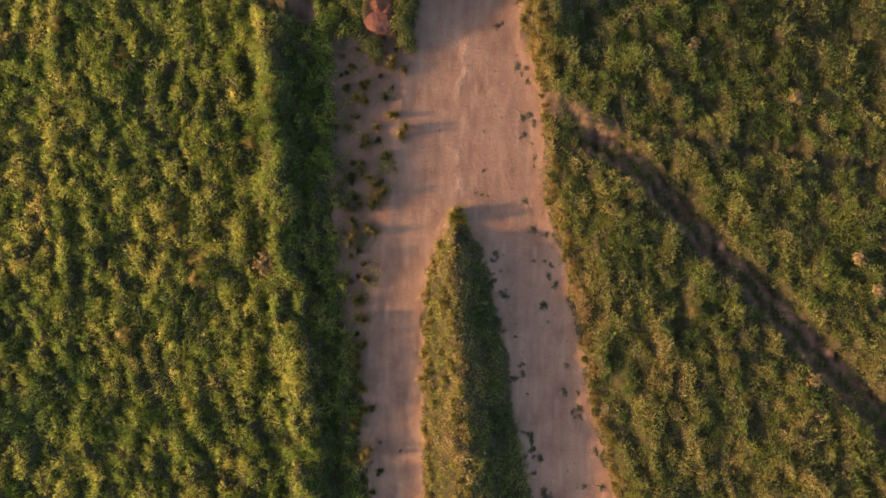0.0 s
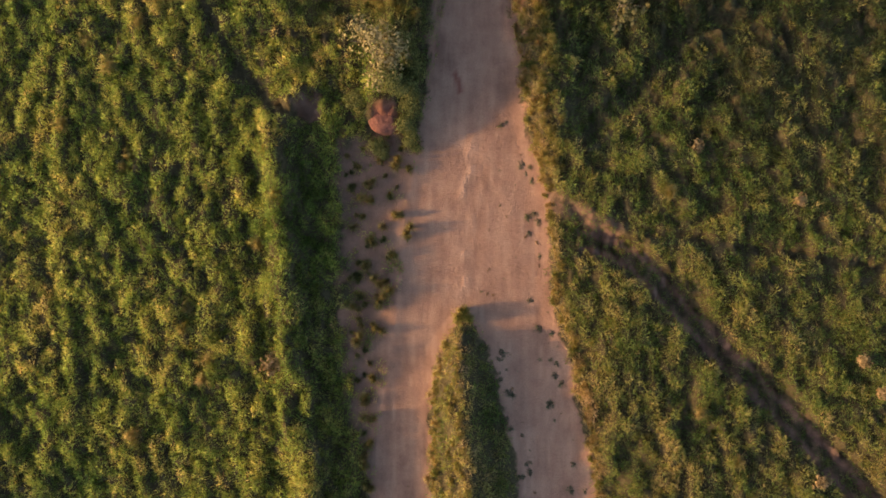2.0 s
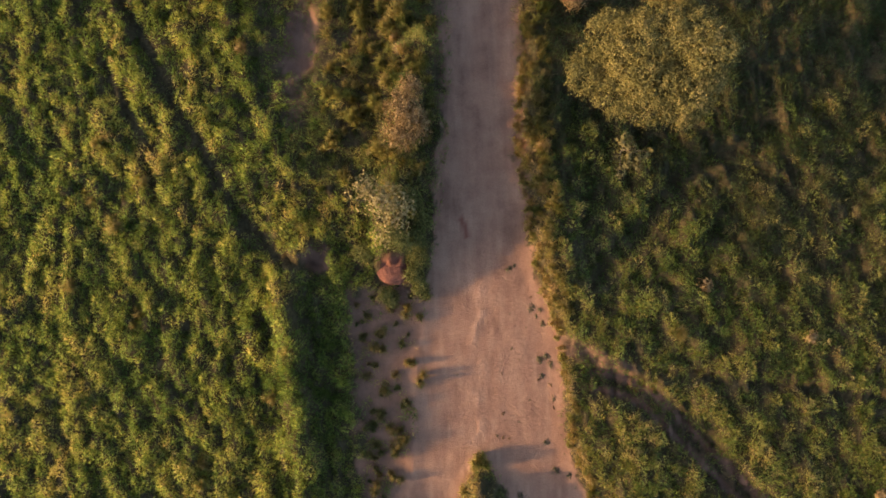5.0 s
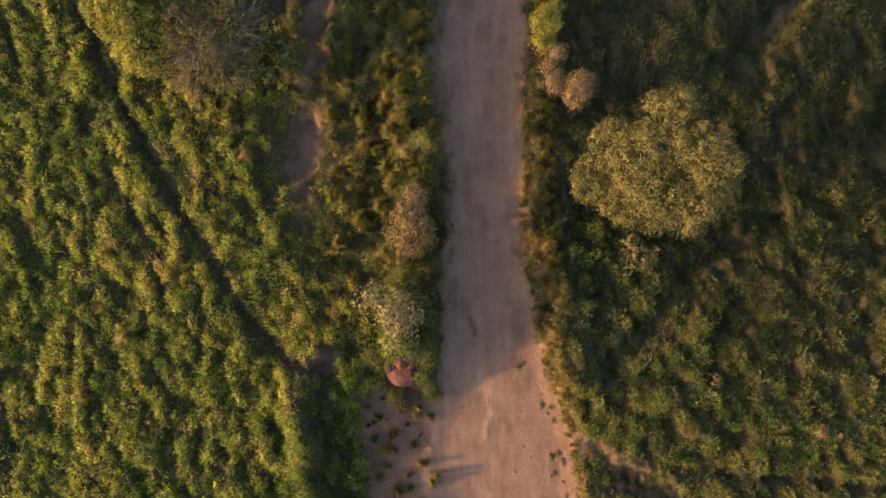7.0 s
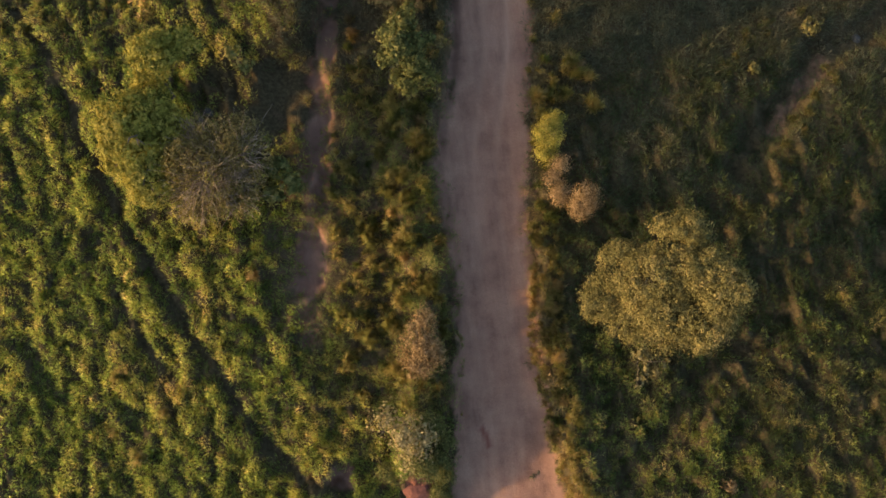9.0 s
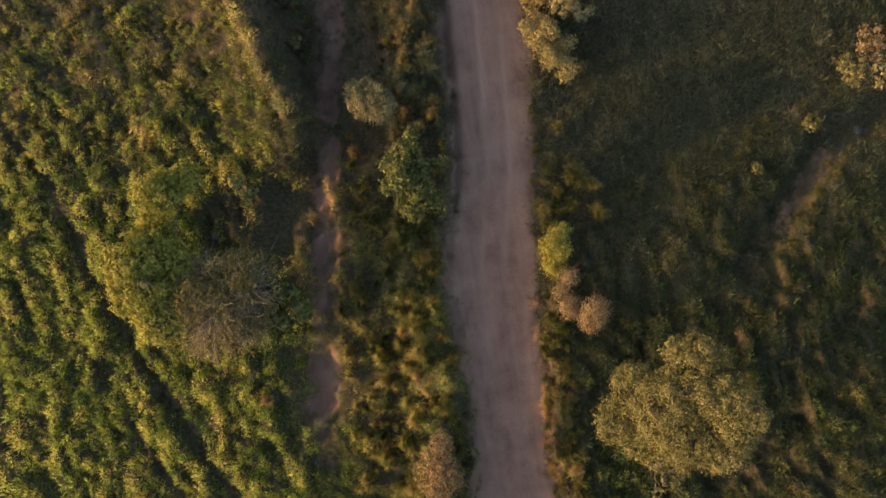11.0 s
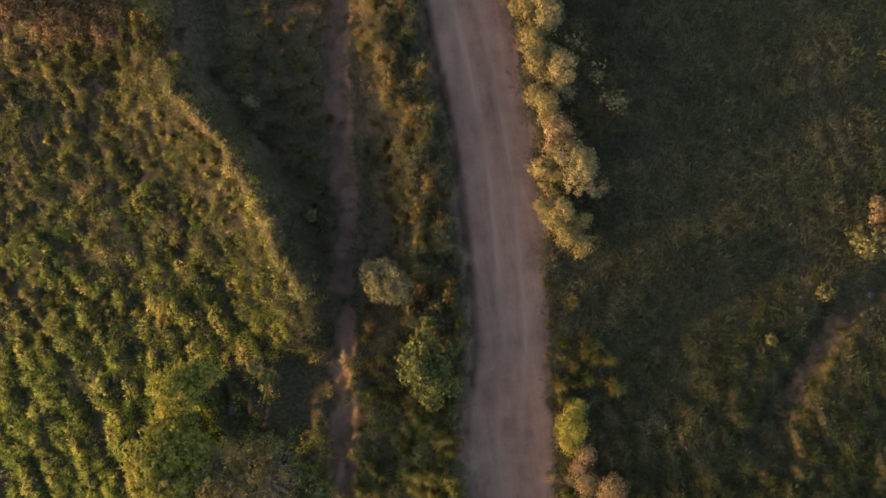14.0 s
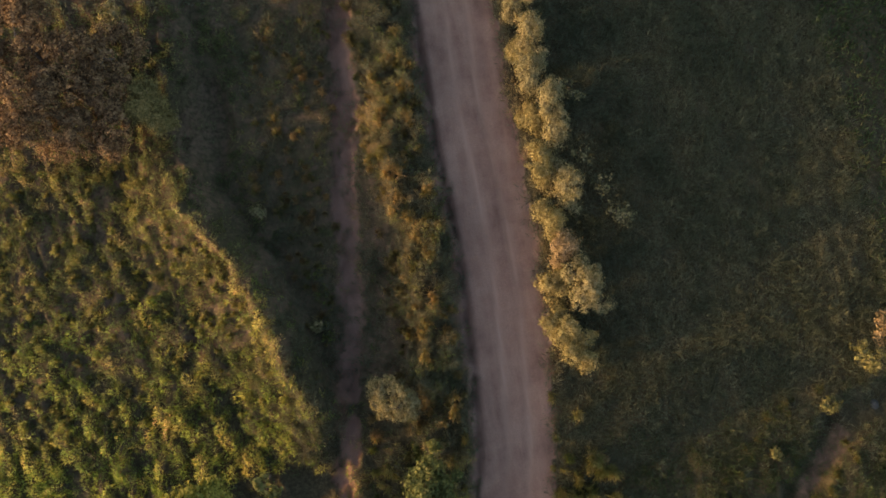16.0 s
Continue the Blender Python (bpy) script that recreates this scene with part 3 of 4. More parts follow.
def grass(name, label, x0, x1, y0, y1, tufts, each, mat, length=0.15, rad=(0.13, 0.28), wide=0.055, dull=None, calm=1.0, fade=None, lift=1.0, more=0.0):
    """A sward of such domes, thick where the map of growth is high."""
    count = int((x1 - x0) * (y1 - y0) * tufts)
    x, y = rng.uniform(x0, x1, count), rng.uniform(y0, y1, count)
    keep = rng.random(count) < sample(dens, x, y)
    if dull is not None:
        keep &= (rng.random(count) < tone_of(x, y)) == dull
    if fade is not None:
        keep &= (rng.random(count) < smooth(26, 36, y + 8 * (fbm(x / 4, y / 4, 181, 2) - 0.5))) == fade
    x, y = x[keep], y[keep]
    h = sample(H, x, y)
    keep = h > 0.045
    x, y, h = x[keep], y[keep], h[keep]
    k = len(x)
    size = rng.random(k)
    turn = 1.9 + 5.0 * (fbm(x / 1.3, y / 1.3, 163, 2) - 0.5) + rng.normal(0, 0.35, k)
    v, g, nrm = dome(x, y, sample(Z, x, y) - 0.04, rad[0] + (rad[1] - rad[0]) * size, h * lift * (0.55 + 1.1 * size) * rng.uniform(0.7, 1.3, k), each, length, turn, 2.2, wide)
    dd = sample(dry, x, y) + more + rng.normal(0, 0.13, k) * calm
    straw = (rng.random(len(g)) < 0.10) * rng.uniform(0.05, 0.3, len(g)) * calm
    at = (dd[g] + straw + rng.normal(0, 0.05, len(g)))[:, None] + np.array([0.02, 0.02, 0.0])
    ob = put(name, mesh_of(name, v, np.arange(len(v)).reshape(-1, 3), {"dry": at}, False, nrm), mat)
    return tagged(ob, label, "grass", "", "stuff")


grass("grass", "rank leafy green grass covering the uneven field", -25, -3.0, -14.5, 16, 21, 27, LUSH_GRASS, 0.18, (0.08, 0.19), 0.029)
grass("grass", "rank leafy green grass with dry yellow patches", -25, -8.5, 16, 50, 21, 27, LUSH_GRASS, 0.18, (0.08, 0.19), 0.029, dull=False)
grass("grass", "green grass browning towards the trees", -25, -8.5, 24, 62, 19, 25, FADED_GRASS, 0.19, (0.08, 0.18), 0.029, dull=True)
grass("grass", "scattered taller tufts rising from the green field", -25, -5.5, -14.5, 46, 2.2, 60, LUSH_GRASS, 0.18, (0.12, 0.24), 0.029, lift=1.4, more=0.05)
grass("grass", "scattered taller tufts rising from the short grass", 6.0, 25, -14.5, 20, 2.2, 60, GRASS, 0.18, (0.12, 0.24), 0.029, lift=1.5, more=0.10)
grass("grass", "verge grass with straw-coloured clumps", -8.5, 3.0, 16, 62, 16, 36, VERGE_GRASS, 0.20, (0.10, 0.20), 0.025, dull=False)
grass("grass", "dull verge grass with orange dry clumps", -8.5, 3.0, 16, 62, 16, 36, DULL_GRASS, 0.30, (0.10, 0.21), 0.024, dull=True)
grass("grass", "short green grass beside the earth road", -3.0, 25, -14.5, 16, 22, 25, GRASS, 0.18, (0.08, 0.18), 0.028, dull=False)
grass("grass", "short green grass thinning out towards shade", 3.0, 25, 16, 34, 22, 25, GRASS, 0.18, (0.08, 0.18), 0.028, dull=False)
grass("grass", "short green grass round a broad tree, coloured dark for its shade", 2.5, 25.5, 8, 40, 16, 26, SHADE_GRASS, 0.26, (0.12, 0.25), 0.026, dull=True, calm=0.6, fade=False)
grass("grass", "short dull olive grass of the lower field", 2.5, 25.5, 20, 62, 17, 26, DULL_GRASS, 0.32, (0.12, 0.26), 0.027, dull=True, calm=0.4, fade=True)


# ---------------------------------------------------------------- trees, shrubs and tufts
def tube(points, radii, sides=6):
    """A tapered limb through points: places and quads."""
    p = np.array(points, float)
    r = np.array(radii, float)
    d = np.gradient(p, axis=0)
    d /= np.linalg.norm(d, axis=1)[:, None] + 1e-9
    ref = np.array([0.31, 0.17, 0.93]) if abs(d[0, 2]) < 0.9 else np.array([1.0, 0.0, 0.1])
    a = np.cross(d, ref)
    a /= np.linalg.norm(a, axis=1)[:, None]
    b = np.cross(d, a)
    w = np.arange(sides) * 2 * np.pi / sides
    v = p[:, None] + r[:, None, None] * (a[:, None] * np.cos(w)[None, :, None] + b[:, None] * np.sin(w)[None, :, None])
    i = np.arange(len(p) * sides).reshape(len(p), sides)
    j = np.roll(i, -1, axis=1)
    f = np.stack([i[:-1], j[:-1], j[1:], i[1:]], -1).reshape(-1, 4)
    return v.reshape(-1, 3), f


def bent(a, b, sag, k=6):
    """A crooked way from a to b."""
    a, b = np.array(a, float), np.array(b, float)
    q = np.linspace(0, 1, k)[:, None]
    w = np.sin(q * np.pi) * sag
    kink = rng.normal(0, 0.05, (k, 3)) * np.linalg.norm(b - a) * np.sin(q * np.pi)
    return a + (b - a) * q + np.array([0, 0, 1]) * w + kink


def leaves(blobs, count, size, low, high, lump=0.30, flat=0.75, long=1.7, per=34, ragged=0.6, knobs=0):
    """A crown of many leaves: sprays of them set over the blobs (x, y, z, radius), thicker on the upper shell."""
    blobs = np.array(blobs, float)
    if knobs:
        own = np.repeat(np.arange(len(blobs)), knobs)
        d = rng.normal(size=(len(own), 3))
        d[:, 2] = np.abs(d[:, 2]) - 0.25
        d /= np.linalg.norm(d, axis=1)[:, None]
        r = blobs[own, 3]
        small = np.column_stack([blobs[own, :3] + d * (r * rng.uniform(0.5, 0.85, len(own)))[:, None] * np.array([1, 1, flat]), r * rng.uniform(0.25, 0.48, len(own))])
        blobs = np.concatenate([blobs * np.array([1, 1, 1, 0.93]), small])
    wgt = blobs[:, 3] ** 2
    groups = max(6, count // per)
    which = rng.choice(len(blobs), groups, p=wgt / wgt.sum())
    d = rng.normal(size=(groups, 3))
    d[:, 2] = np.abs(d[:, 2]) * 1.0 - 0.35
    d /= np.linalg.norm(d, axis=1)[:, None]
    rad = blobs[which, 3] * (1.08 - ragged + ragged * rng.random(groups) ** 0.7)
    c = blobs[which, :3] + d * rad[:, None] * np.array([1, 1, flat])
    spread = lump * (0.5 + 0.9 * rng.random(groups))
    tone = rng.normal(0, 0.16, groups)
    g = np.repeat(np.arange(groups), per)
    k = len(g)
    e = rng.normal(size=(k, 3))
    e /= np.linalg.norm(e, axis=1)[:, None]
    p = c[g] + e * (spread[g] * (0.45 + 0.65 * rng.random(k)) * 1.5)[:, None] * np.array([1, 1, 0.8])
    nrm = 0.55 * d[g] + 0.8 * e + 0.35 * rng.normal(size=(k, 3))
    nrm[:, 2] += 0.2
    u = np.cross(nrm, rng.normal(size=(k, 3)))
    u /= np.linalg.norm(u, axis=1)[:, None]
    v = np.cross(nrm, u)
    v /= np.linalg.norm(v, axis=1)[:, None]
    s = size * rng.uniform(0.6, 1.35, k)[:, None]
    u, v = u * s * long * 0.5, v * s * 0.5
    co = np.stack([p - u, p + v - u * 0.1, p + u, p - v - u * 0.1], 1).reshape(-1, 3)
    tint = low + (high - low) * rng.random(k) + tone[g]
    return co, np.arange(4 * k).reshape(-1, 4), np.repeat(tint, 4)


def plant(name, label, category, base, blobs, leaf, leaf_mat, limbs=5, trunk_r=0.16, fork=0.35, group="", twigs=0, crowns=None):
    """A tree or shrub on the ground at base (x, y): trunk, limbs to the blobs, crown. Blobs: x, y, height over the ground, radius."""
    bx, by = base
    bz = ground_z(bx, by) - 0.05
    top = max(b[2] + b[3] * 0.5 for b in blobs)
    root = tagged(empty_at(name, bx, by, bz), label, category, group)
    rel = [(b[0] - bx, b[1] - by, b[2], b[3]) for b in blobs]
    fz = top * fork
    way = bent((0, 0, 0), (rng.normal(0, 0.1), rng.normal(0, 0.1), fz), 0.0, 5)
    v, f = tube(way, np.linspace(trunk_r, trunk_r * 0.75, 5) * np.array([1.25, 1, 1, 1, 1]), 8)
    put("trunk", mesh_of("trunk", v, f, None, True), BARK, root)
    for i in range(limbs):
        b = rel[i % len(rel)]
        end = np.array(b[:3]) + rng.normal(0, 0.35, 3) * b[3]
        v, f = tube(bent(way[-1], end, 0.1 * top, 6), np.linspace(trunk_r * 0.6, 0.015, 6), 6)
        limb = put("limb", mesh_of("limb", v, f, None, True), BARK, root)
        for _ in range(2 if limbs >= 6 else 0):
            fork_at = way[-1] + (end - way[-1]) * rng.uniform(0.45, 0.75) + np.array([0, 0, 0.05 * top])
            bv, bf = tube(bent(fork_at, end + rng.normal(0, 0.22, 3) * b[3], 0.03, 5), np.linspace(trunk_r * 0.25, 0.008, 5), 5)
            put("branch", mesh_of("branch", bv, bf, None, True), BARK, limb)
    if twigs:
        vs, fs, o = [], [], 0
        for _ in range(twigs):
            b = rel[rng.integers(len(rel))]
            d = rng.normal(size=3)
            d[2] = abs(d[2]) * 0.8
            d /= np.linalg.norm(d)
            start = np.array(b[:3]) + d * b[3] * rng.uniform(0.15, 0.6) * np.array([1, 1, 0.7])
            end = start + (d + rng.normal(0, 0.45, 3)) * b[3] * rng.uniform(0.25, 0.55)
            v, f = tube(bent(start, end, 0.02, 4), np.linspace(0.016, 0.007, 4), 3)
            vs.append(v), fs.append(f + o)
            o += len(v)
        put("twig", mesh_of("twigs", np.concatenate(vs), np.concatenate(fs)), TWIG, root, "bare grey-brown twigs")
    co, f, tint = leaves(rel, **leaf)
    put("crown", mesh_of("crown", co, f, {"dry": tint}), leaf_mat, root)
    return root


# the broad tree beside the road
plant("tree", "broad olive-green tree with a dense rounded crown in evening sun", "tree", (9.6, 21.2),
      [(9.05, 21.6, 4.1, 1.8), (9.95, 23.5, 4.5, 1.25), (11.45, 21, 5.3, 1.15), (7.65, 22.3, 3.5, 1.3), (6.65, 20.9, 3, 1.05), (7.95, 19.9, 3.3, 1.3), (9.35, 19.3, 3.6, 1.15), (10.75, 19.6, 4.9, 1.1), (10.65, 21.7, 5, 1.1), (9.25, 20.2, 4.3, 1.4), (11.25, 22, 5.2, 0.85), (10.70, 19.1, 3.7, 1), (11.65, 20.2, 4.6, 0.9), (10.00, 24, 4.1, 0.7)],
      dict(count=105000, size=0.056, low=0.15, high=0.8, lump=0.22, per=46, ragged=0.36, knobs=5), TREE_LEAF, 9, 0.24, 0.3)

# trees in the left field
plant("tree", "bright green leafy tree in the tall grass", "tree", (-14.6, 32.0),
      [(-14.3, 33.2, 2.5, 1.2), (-13.6, 35.3, 2.9, 1.3), (-12.3, 35.8, 2.6, 0.9), (-15.3, 32.2, 3.0, 1.5), (-15.2, 30.6, 3.0, 1.6), (-14.6, 29.2, 2.5, 1.35), (-13.9, 31.6, 2.4, 1.3)],
      dict(count=48000, size=0.082, low=0.15, high=0.9, lump=0.2, per=40, ragged=0.5, knobs=7), BRIGHT_LEAF, 7, 0.17, 0.3)
plant("tree", "small leafy tree casting long evening shadows over the field", "tree", (-29.5, -8.4),
      [(-29.5, -7.5, 2.6, 0.6), (-29.4, -8.6, 1.9, 0.7), (-29.6, -9.9, 1.9, 0.9)],
      dict(count=6000, size=0.1, low=0.1, high=0.8, lump=0.2, per=40), GREEN_LEAF, 5, 0.08, 0.3)
plant("shrub", "half-bare grey-brown shrub with twigs showing", "shrub", (-11.6, 29.8),
      [(-11.9, 29.2, 2.4, 2.0), (-10.3, 30.2, 2.2, 1.9), (-12.2, 30.9, 2.3, 1.5), (-10.7, 28.3, 1.9, 1.5), (-12.6, 28.0, 1.8, 1.3)],
      dict(count=26000, size=0.06, low=-0.1, high=0.65, lump=0.2, per=26, knobs=5), YELLOW_LEAF, 8, 0.12, 0.2, "", 1300)
plant("shrub", "small dark green leafy shrub behind a tree", "shrub", (-10.2, 35.3),
      [(-10.2, 35.3, 1.6, 0.5), (-9.9, 34.8, 1.4, 0.4)],
      dict(count=260, size=0.15, low=0.2, high=0.9, lump=0.2), GREEN_LEAF, 3, 0.05, 0.3)
plant("shrub", "low green shrub at the edge of a bare track", "shrub", (-8.5, 28.8),
      [(-8.1, 28.5, 1.3, 0.4), (-8.7, 29.3, 1.1, 0.5), (-9.2, 28.2, 0.8, 0.6)],
      dict(count=1600, size=0.14, low=0.1, high=0.8, lump=0.2), GREEN_LEAF, 3, 0.05, 0.3)
plant("tree", "rust-brown leaved tree with a ragged crown", "tree", (-17.2, 57.6),
      [(-18.0, 60.4, 3.4, 2.0), (-18.6, 56.8, 3.4, 2.1), (-16.2, 58.2, 2.9, 1.9), (-17.0, 55.0, 2.6, 1.6), (-14.8, 54.9, 2.0, 1.3), (-15.0, 57.0, 2.2, 1.5), (-20.6, 58.6, 3.4, 2.0), (-13.9, 58.9, 2.0, 1.4)],
      dict(count=72000, size=0.072, low=0.0, high=0.85, lump=0.2, per=48, ragged=0.6, knobs=5), RUST_LEAF, 8, 0.22, 0.3)
plant("tree", "small green leafy tree against a rust-brown one", "tree", (-12.2, 55.5),
      [(-12.6, 55.7, 2.2, 0.8), (-12.4, 55.0, 2.0, 0.75), (-12.9, 56.6, 1.9, 0.8), (-13.3, 55.5, 2.3, 0.7)],
      dict(count=16000, size=0.065, low=0.1, high=0.6, lump=0.2, ragged=0.7, knobs=5), YELLOW_LEAF, 4, 0.09, 0.3)

# shrubs beside the road
plant("shrub", "sparse shrub with large pale leaves beside the road", "shrub", (-3.8, 15.5),
      [(-4.4, 16.1, 1.6, 0.8), (-3.5, 15.5, 2.0, 0.9), (-3.1, 14.5, 1.8, 0.7), (-3.6, 13.8, 1.4, 0.6), (-2.6, 15.3, 1.8, 0.6)],
      dict(count=1900, size=0.105, low=0.3, high=1.1, lump=0.30, per=6, ragged=1.0), PALE_LEAF, 6, 0.06, 0.25)
plant("shrub", "dry tan shrub at the road's edge", "shrub", (-2.2, 19.9),
      [(-2.3, 19.9, 1.6, 0.95), (-1.9, 19.2, 1.4, 0.8), (-2.6, 18.8, 1.3, 0.8), (-2.0, 21.0, 1.8, 0.55)],
      dict(count=9000, size=0.06, low=0.0, high=0.85, lump=0.2, per=24, ragged=0.8), PINK_LEAF, 5, 0.06, 0.25)
plant("shrub", "thin sapling with a few pale leaves", "shrub", (8.7, 17.5),
      [(8.6, 17.9, 1.3, 0.4), (8.9, 17.0, 1.2, 0.45), (9.7, 17.3, 1.2, 0.2), (8.3, 16.3, 0.9, 0.3)],
      dict(count=300, size=0.12, low=0.0, high=0.5, lump=0.16, per=12), PALE_LEAF, 4, 0.03, 0.4)
plant("tree", "small green leafy tree on the verge", "tree", (-1.5, 34.0),
      [(-1.0, 36.2, 2.1, 0.35), (-1.3, 35.4, 2.6, 0.6), (-2.1, 34.9, 2.5, 0.5), (-1.7, 34.2, 2.9, 0.7), (-0.9, 34.3, 2.6, 0.55), (-1.1, 33.4, 2.4, 0.65), (-0.5, 32.9, 2.0, 0.45), (-1.5, 32.5, 2.0, 0.5), (-0.2, 34.6, 2.1, 0.3), (-2.4, 33.9, 2.1, 0.35), (-1.9, 33.0, 1.9, 0.35)],
      dict(count=8200, size=0.10, low=0.0, high=0.75, lump=0.18, per=16, ragged=0.9), GREEN_LEAF, 7, 0.09, 0.3)
plant("shrub", "pale rounded shrub beside a bare track", "shrub", (-2.8, 38.5),
      [(-2.8, 38.5, 1.9, 1.05), (-2.2, 38.0, 1.7, 0.8), (-3.3, 39.1, 1.7, 0.75)],
      dict(count=10000, size=0.055, low=0.3, high=0.9, lump=0.15), PALE_LEAF, 6, 0.07, 0.25)
plant("shrub", "small dry pinkish shrub beside the road", "shrub", (6.9, 25.9),
      [(6.9, 26.0, 1.0, 0.7), (6.6, 25.5, 0.9, 0.6)],
      dict(count=8000, size=0.048, low=0.0, high=0.9, lump=0.2, ragged=0.85, per=20), PINK_LEAF, 4, 0.04, 0.25)
plant("shrub", "bare pinkish dry shrub on the verge", "shrub", (5.7, 26.3),
      [(5.7, 26.3, 0.7, 0.55), (5.4, 27.2, 0.6, 0.4), (5.9, 27.9, 0.6, 0.45)],
      dict(count=5000, size=0.045, low=0.2, high=1.0, lump=0.24, ragged=0.9, per=16), PINK_LEAF, 4, 0.04, 0.25)
plant("shrub", "yellow-green low shrub on the verge", "shrub", (5.4, 29.3),
      [(5.4, 29.5, 0.9, 0.75), (5.2, 28.6, 0.7, 0.55), (5.9, 30.3, 0.6, 0.5)],
      dict(count=6500, size=0.055, low=0.35, high=1.0, lump=0.2, ragged=0.85), BRIGHT_LEAF, 4, 0.04, 0.25)

for x, y, h, r in ((-2.2, 12.7, 0.6, 0.5), (-2.4, 11.8, 0.5, 0.4), (-2.1, 11.0, 0.35, 0.35), (-3.0, 13.7, 0.9, 0.6), (-2.2, 13.6, 0.55, 0.5), (-4.9, 13.0, 0.7, 0.5), (-3.9, 10.7, 0.4, 0.4), (-1.9, 14.7, 0.5, 0.5), (-2.4, 15.6, 0.8, 0.55)):
    plant("shrub", "low leafy green shrub round a red clay mound", "shrub", (x, y), [(x, y, h, r), (x + 0.3, y - 0.4, h * 0.7, r * 0.7)],
          dict(count=2200, size=0.058, low=0.1, high=0.9, lump=0.2, per=14, ragged=0.9), GREEN_LEAF, 3, 0.025, 0.3, "roadside shrubs")

# the hedge of pale shrubs on the road's far side
for x, y, h, r, kind in ((7.5, 56.6, 2.1, 0.8, 0), (7.5, 58.8, 2.1, 0.8, 0), (7.5, 54.6, 2.2, 0.85, 0), (8.2, 52.8, 2.3, 0.8, 0), (8.0, 51.0, 2.2, 0.8, 0), (7.1, 49.4, 2.0, 0.75, 1), (7.9, 48.0, 2.3, 0.9, 0), (7.0, 46.4, 2.0, 0.7, 1), (7.4, 44.8, 2.2, 0.75, 2), (8.2, 42.7, 2.5, 1.05, 0), (6.9, 43.0, 1.2, 0.6, 1), (6.9, 40.6, 1.9, 0.75, 3), (7.5, 39.3, 1.9, 0.75, 3), (7.2, 52.0, 1.2, 0.6, 1), (7.0, 55.6, 1.1, 0.6, 1)):
    plant("shrub", ("pale dry rounded shrub in the roadside hedge", "low yellow shrub at the hedge's foot", "pinkish dry shrub in the roadside hedge", "yellow-green shrub at the hedge's end")[kind], "shrub", (x, y),
          [(x + rng.normal(0, 0.35), y + dy * r, h * hz, r * q) for dy, hz, q in ((0.0, 0.72, 0.75), (0.7, 0.6, 0.6), (-0.7, 0.62, 0.6), (1.2, 0.45, 0.45), (-1.2, 0.45, 0.45), (0.2, 0.4, 0.7))],
          dict(count=int(7500 * r), size=0.06, low=0.35, high=1.0, lump=0.19, per=40), (PALE_LEAF, YELLOW_LEAF, PINK_LEAF, YELLOW_LEAF)[kind], 3, 0.04, 0.25, "roadside hedge")
for x, y, h in ((9.5, 53.4, 0.9), (9.3, 49.8, 0.9), (10.7, 46.2, 0.7), (10.3, 47.8, 0.7), (11.2, 46.0, 0.6)):
    plant("shrub", "thin sparse-leaved shrub standing in shade", "shrub", (x, y), [(x, y, h, 0.45), (x + 0.3, y - 0.4, h * 0.8, 0.35)],
          dict(count=130, size=0.10, low=0.1, high=0.8, lump=0.2, per=8), PALE_LEAF, 3, 0.02, 0.3)

# lone leafy plants that stand over the grass
for x, y, h, r, what in ((-6.4, 42.8, 0.7, 0.28, 0), (-8.6, 49.5, 0.7, 0.3, 0), (16.9, 31.9, 0.3, 0.26, 1), (20.4, 33.9, 0.45, 0.42, 1), (7.6, 33.3, 0.3, 0.28, 2), (-14.2, 61.0, 1.4, 0.8, 0), (17.3, 7.6, 0.5, 0.26, 2), (-9.4, -0.6, 0.7, 0.5, 2),
                         (22.6, 36.3, 1.1, 0.8, 1), (24.2, 35.8, 1.4, 0.8, 0), (24.0, 37.6, 1.2, 0.9, 2), (12.5, 10.4, 0.45, 0.3, 2), (20.2, -0.4, 0.5, 0.24, 2), (20.9, -1.9, 0.5, 0.24, 2), (18.0, -6.3, 0.5, 0.28, 2)):
    plant("shrub", ("small pale leafy plant above the grass", "small olive bush in the lower field", "small dry tan bush above the grass")[what], "shrub", (x, y), [(x, y, h, r), (x + 0.25 * r, y - 0.5 * r, h * 0.8, r * 0.7)],
          dict(count=int(800 * r + 100), size=0.09, low=0.1, high=0.8, lump=0.14, per=16), (PALE_LEAF, TREE_LEAF, PINK_LEAF)[what], 3, 0.02, 0.3)


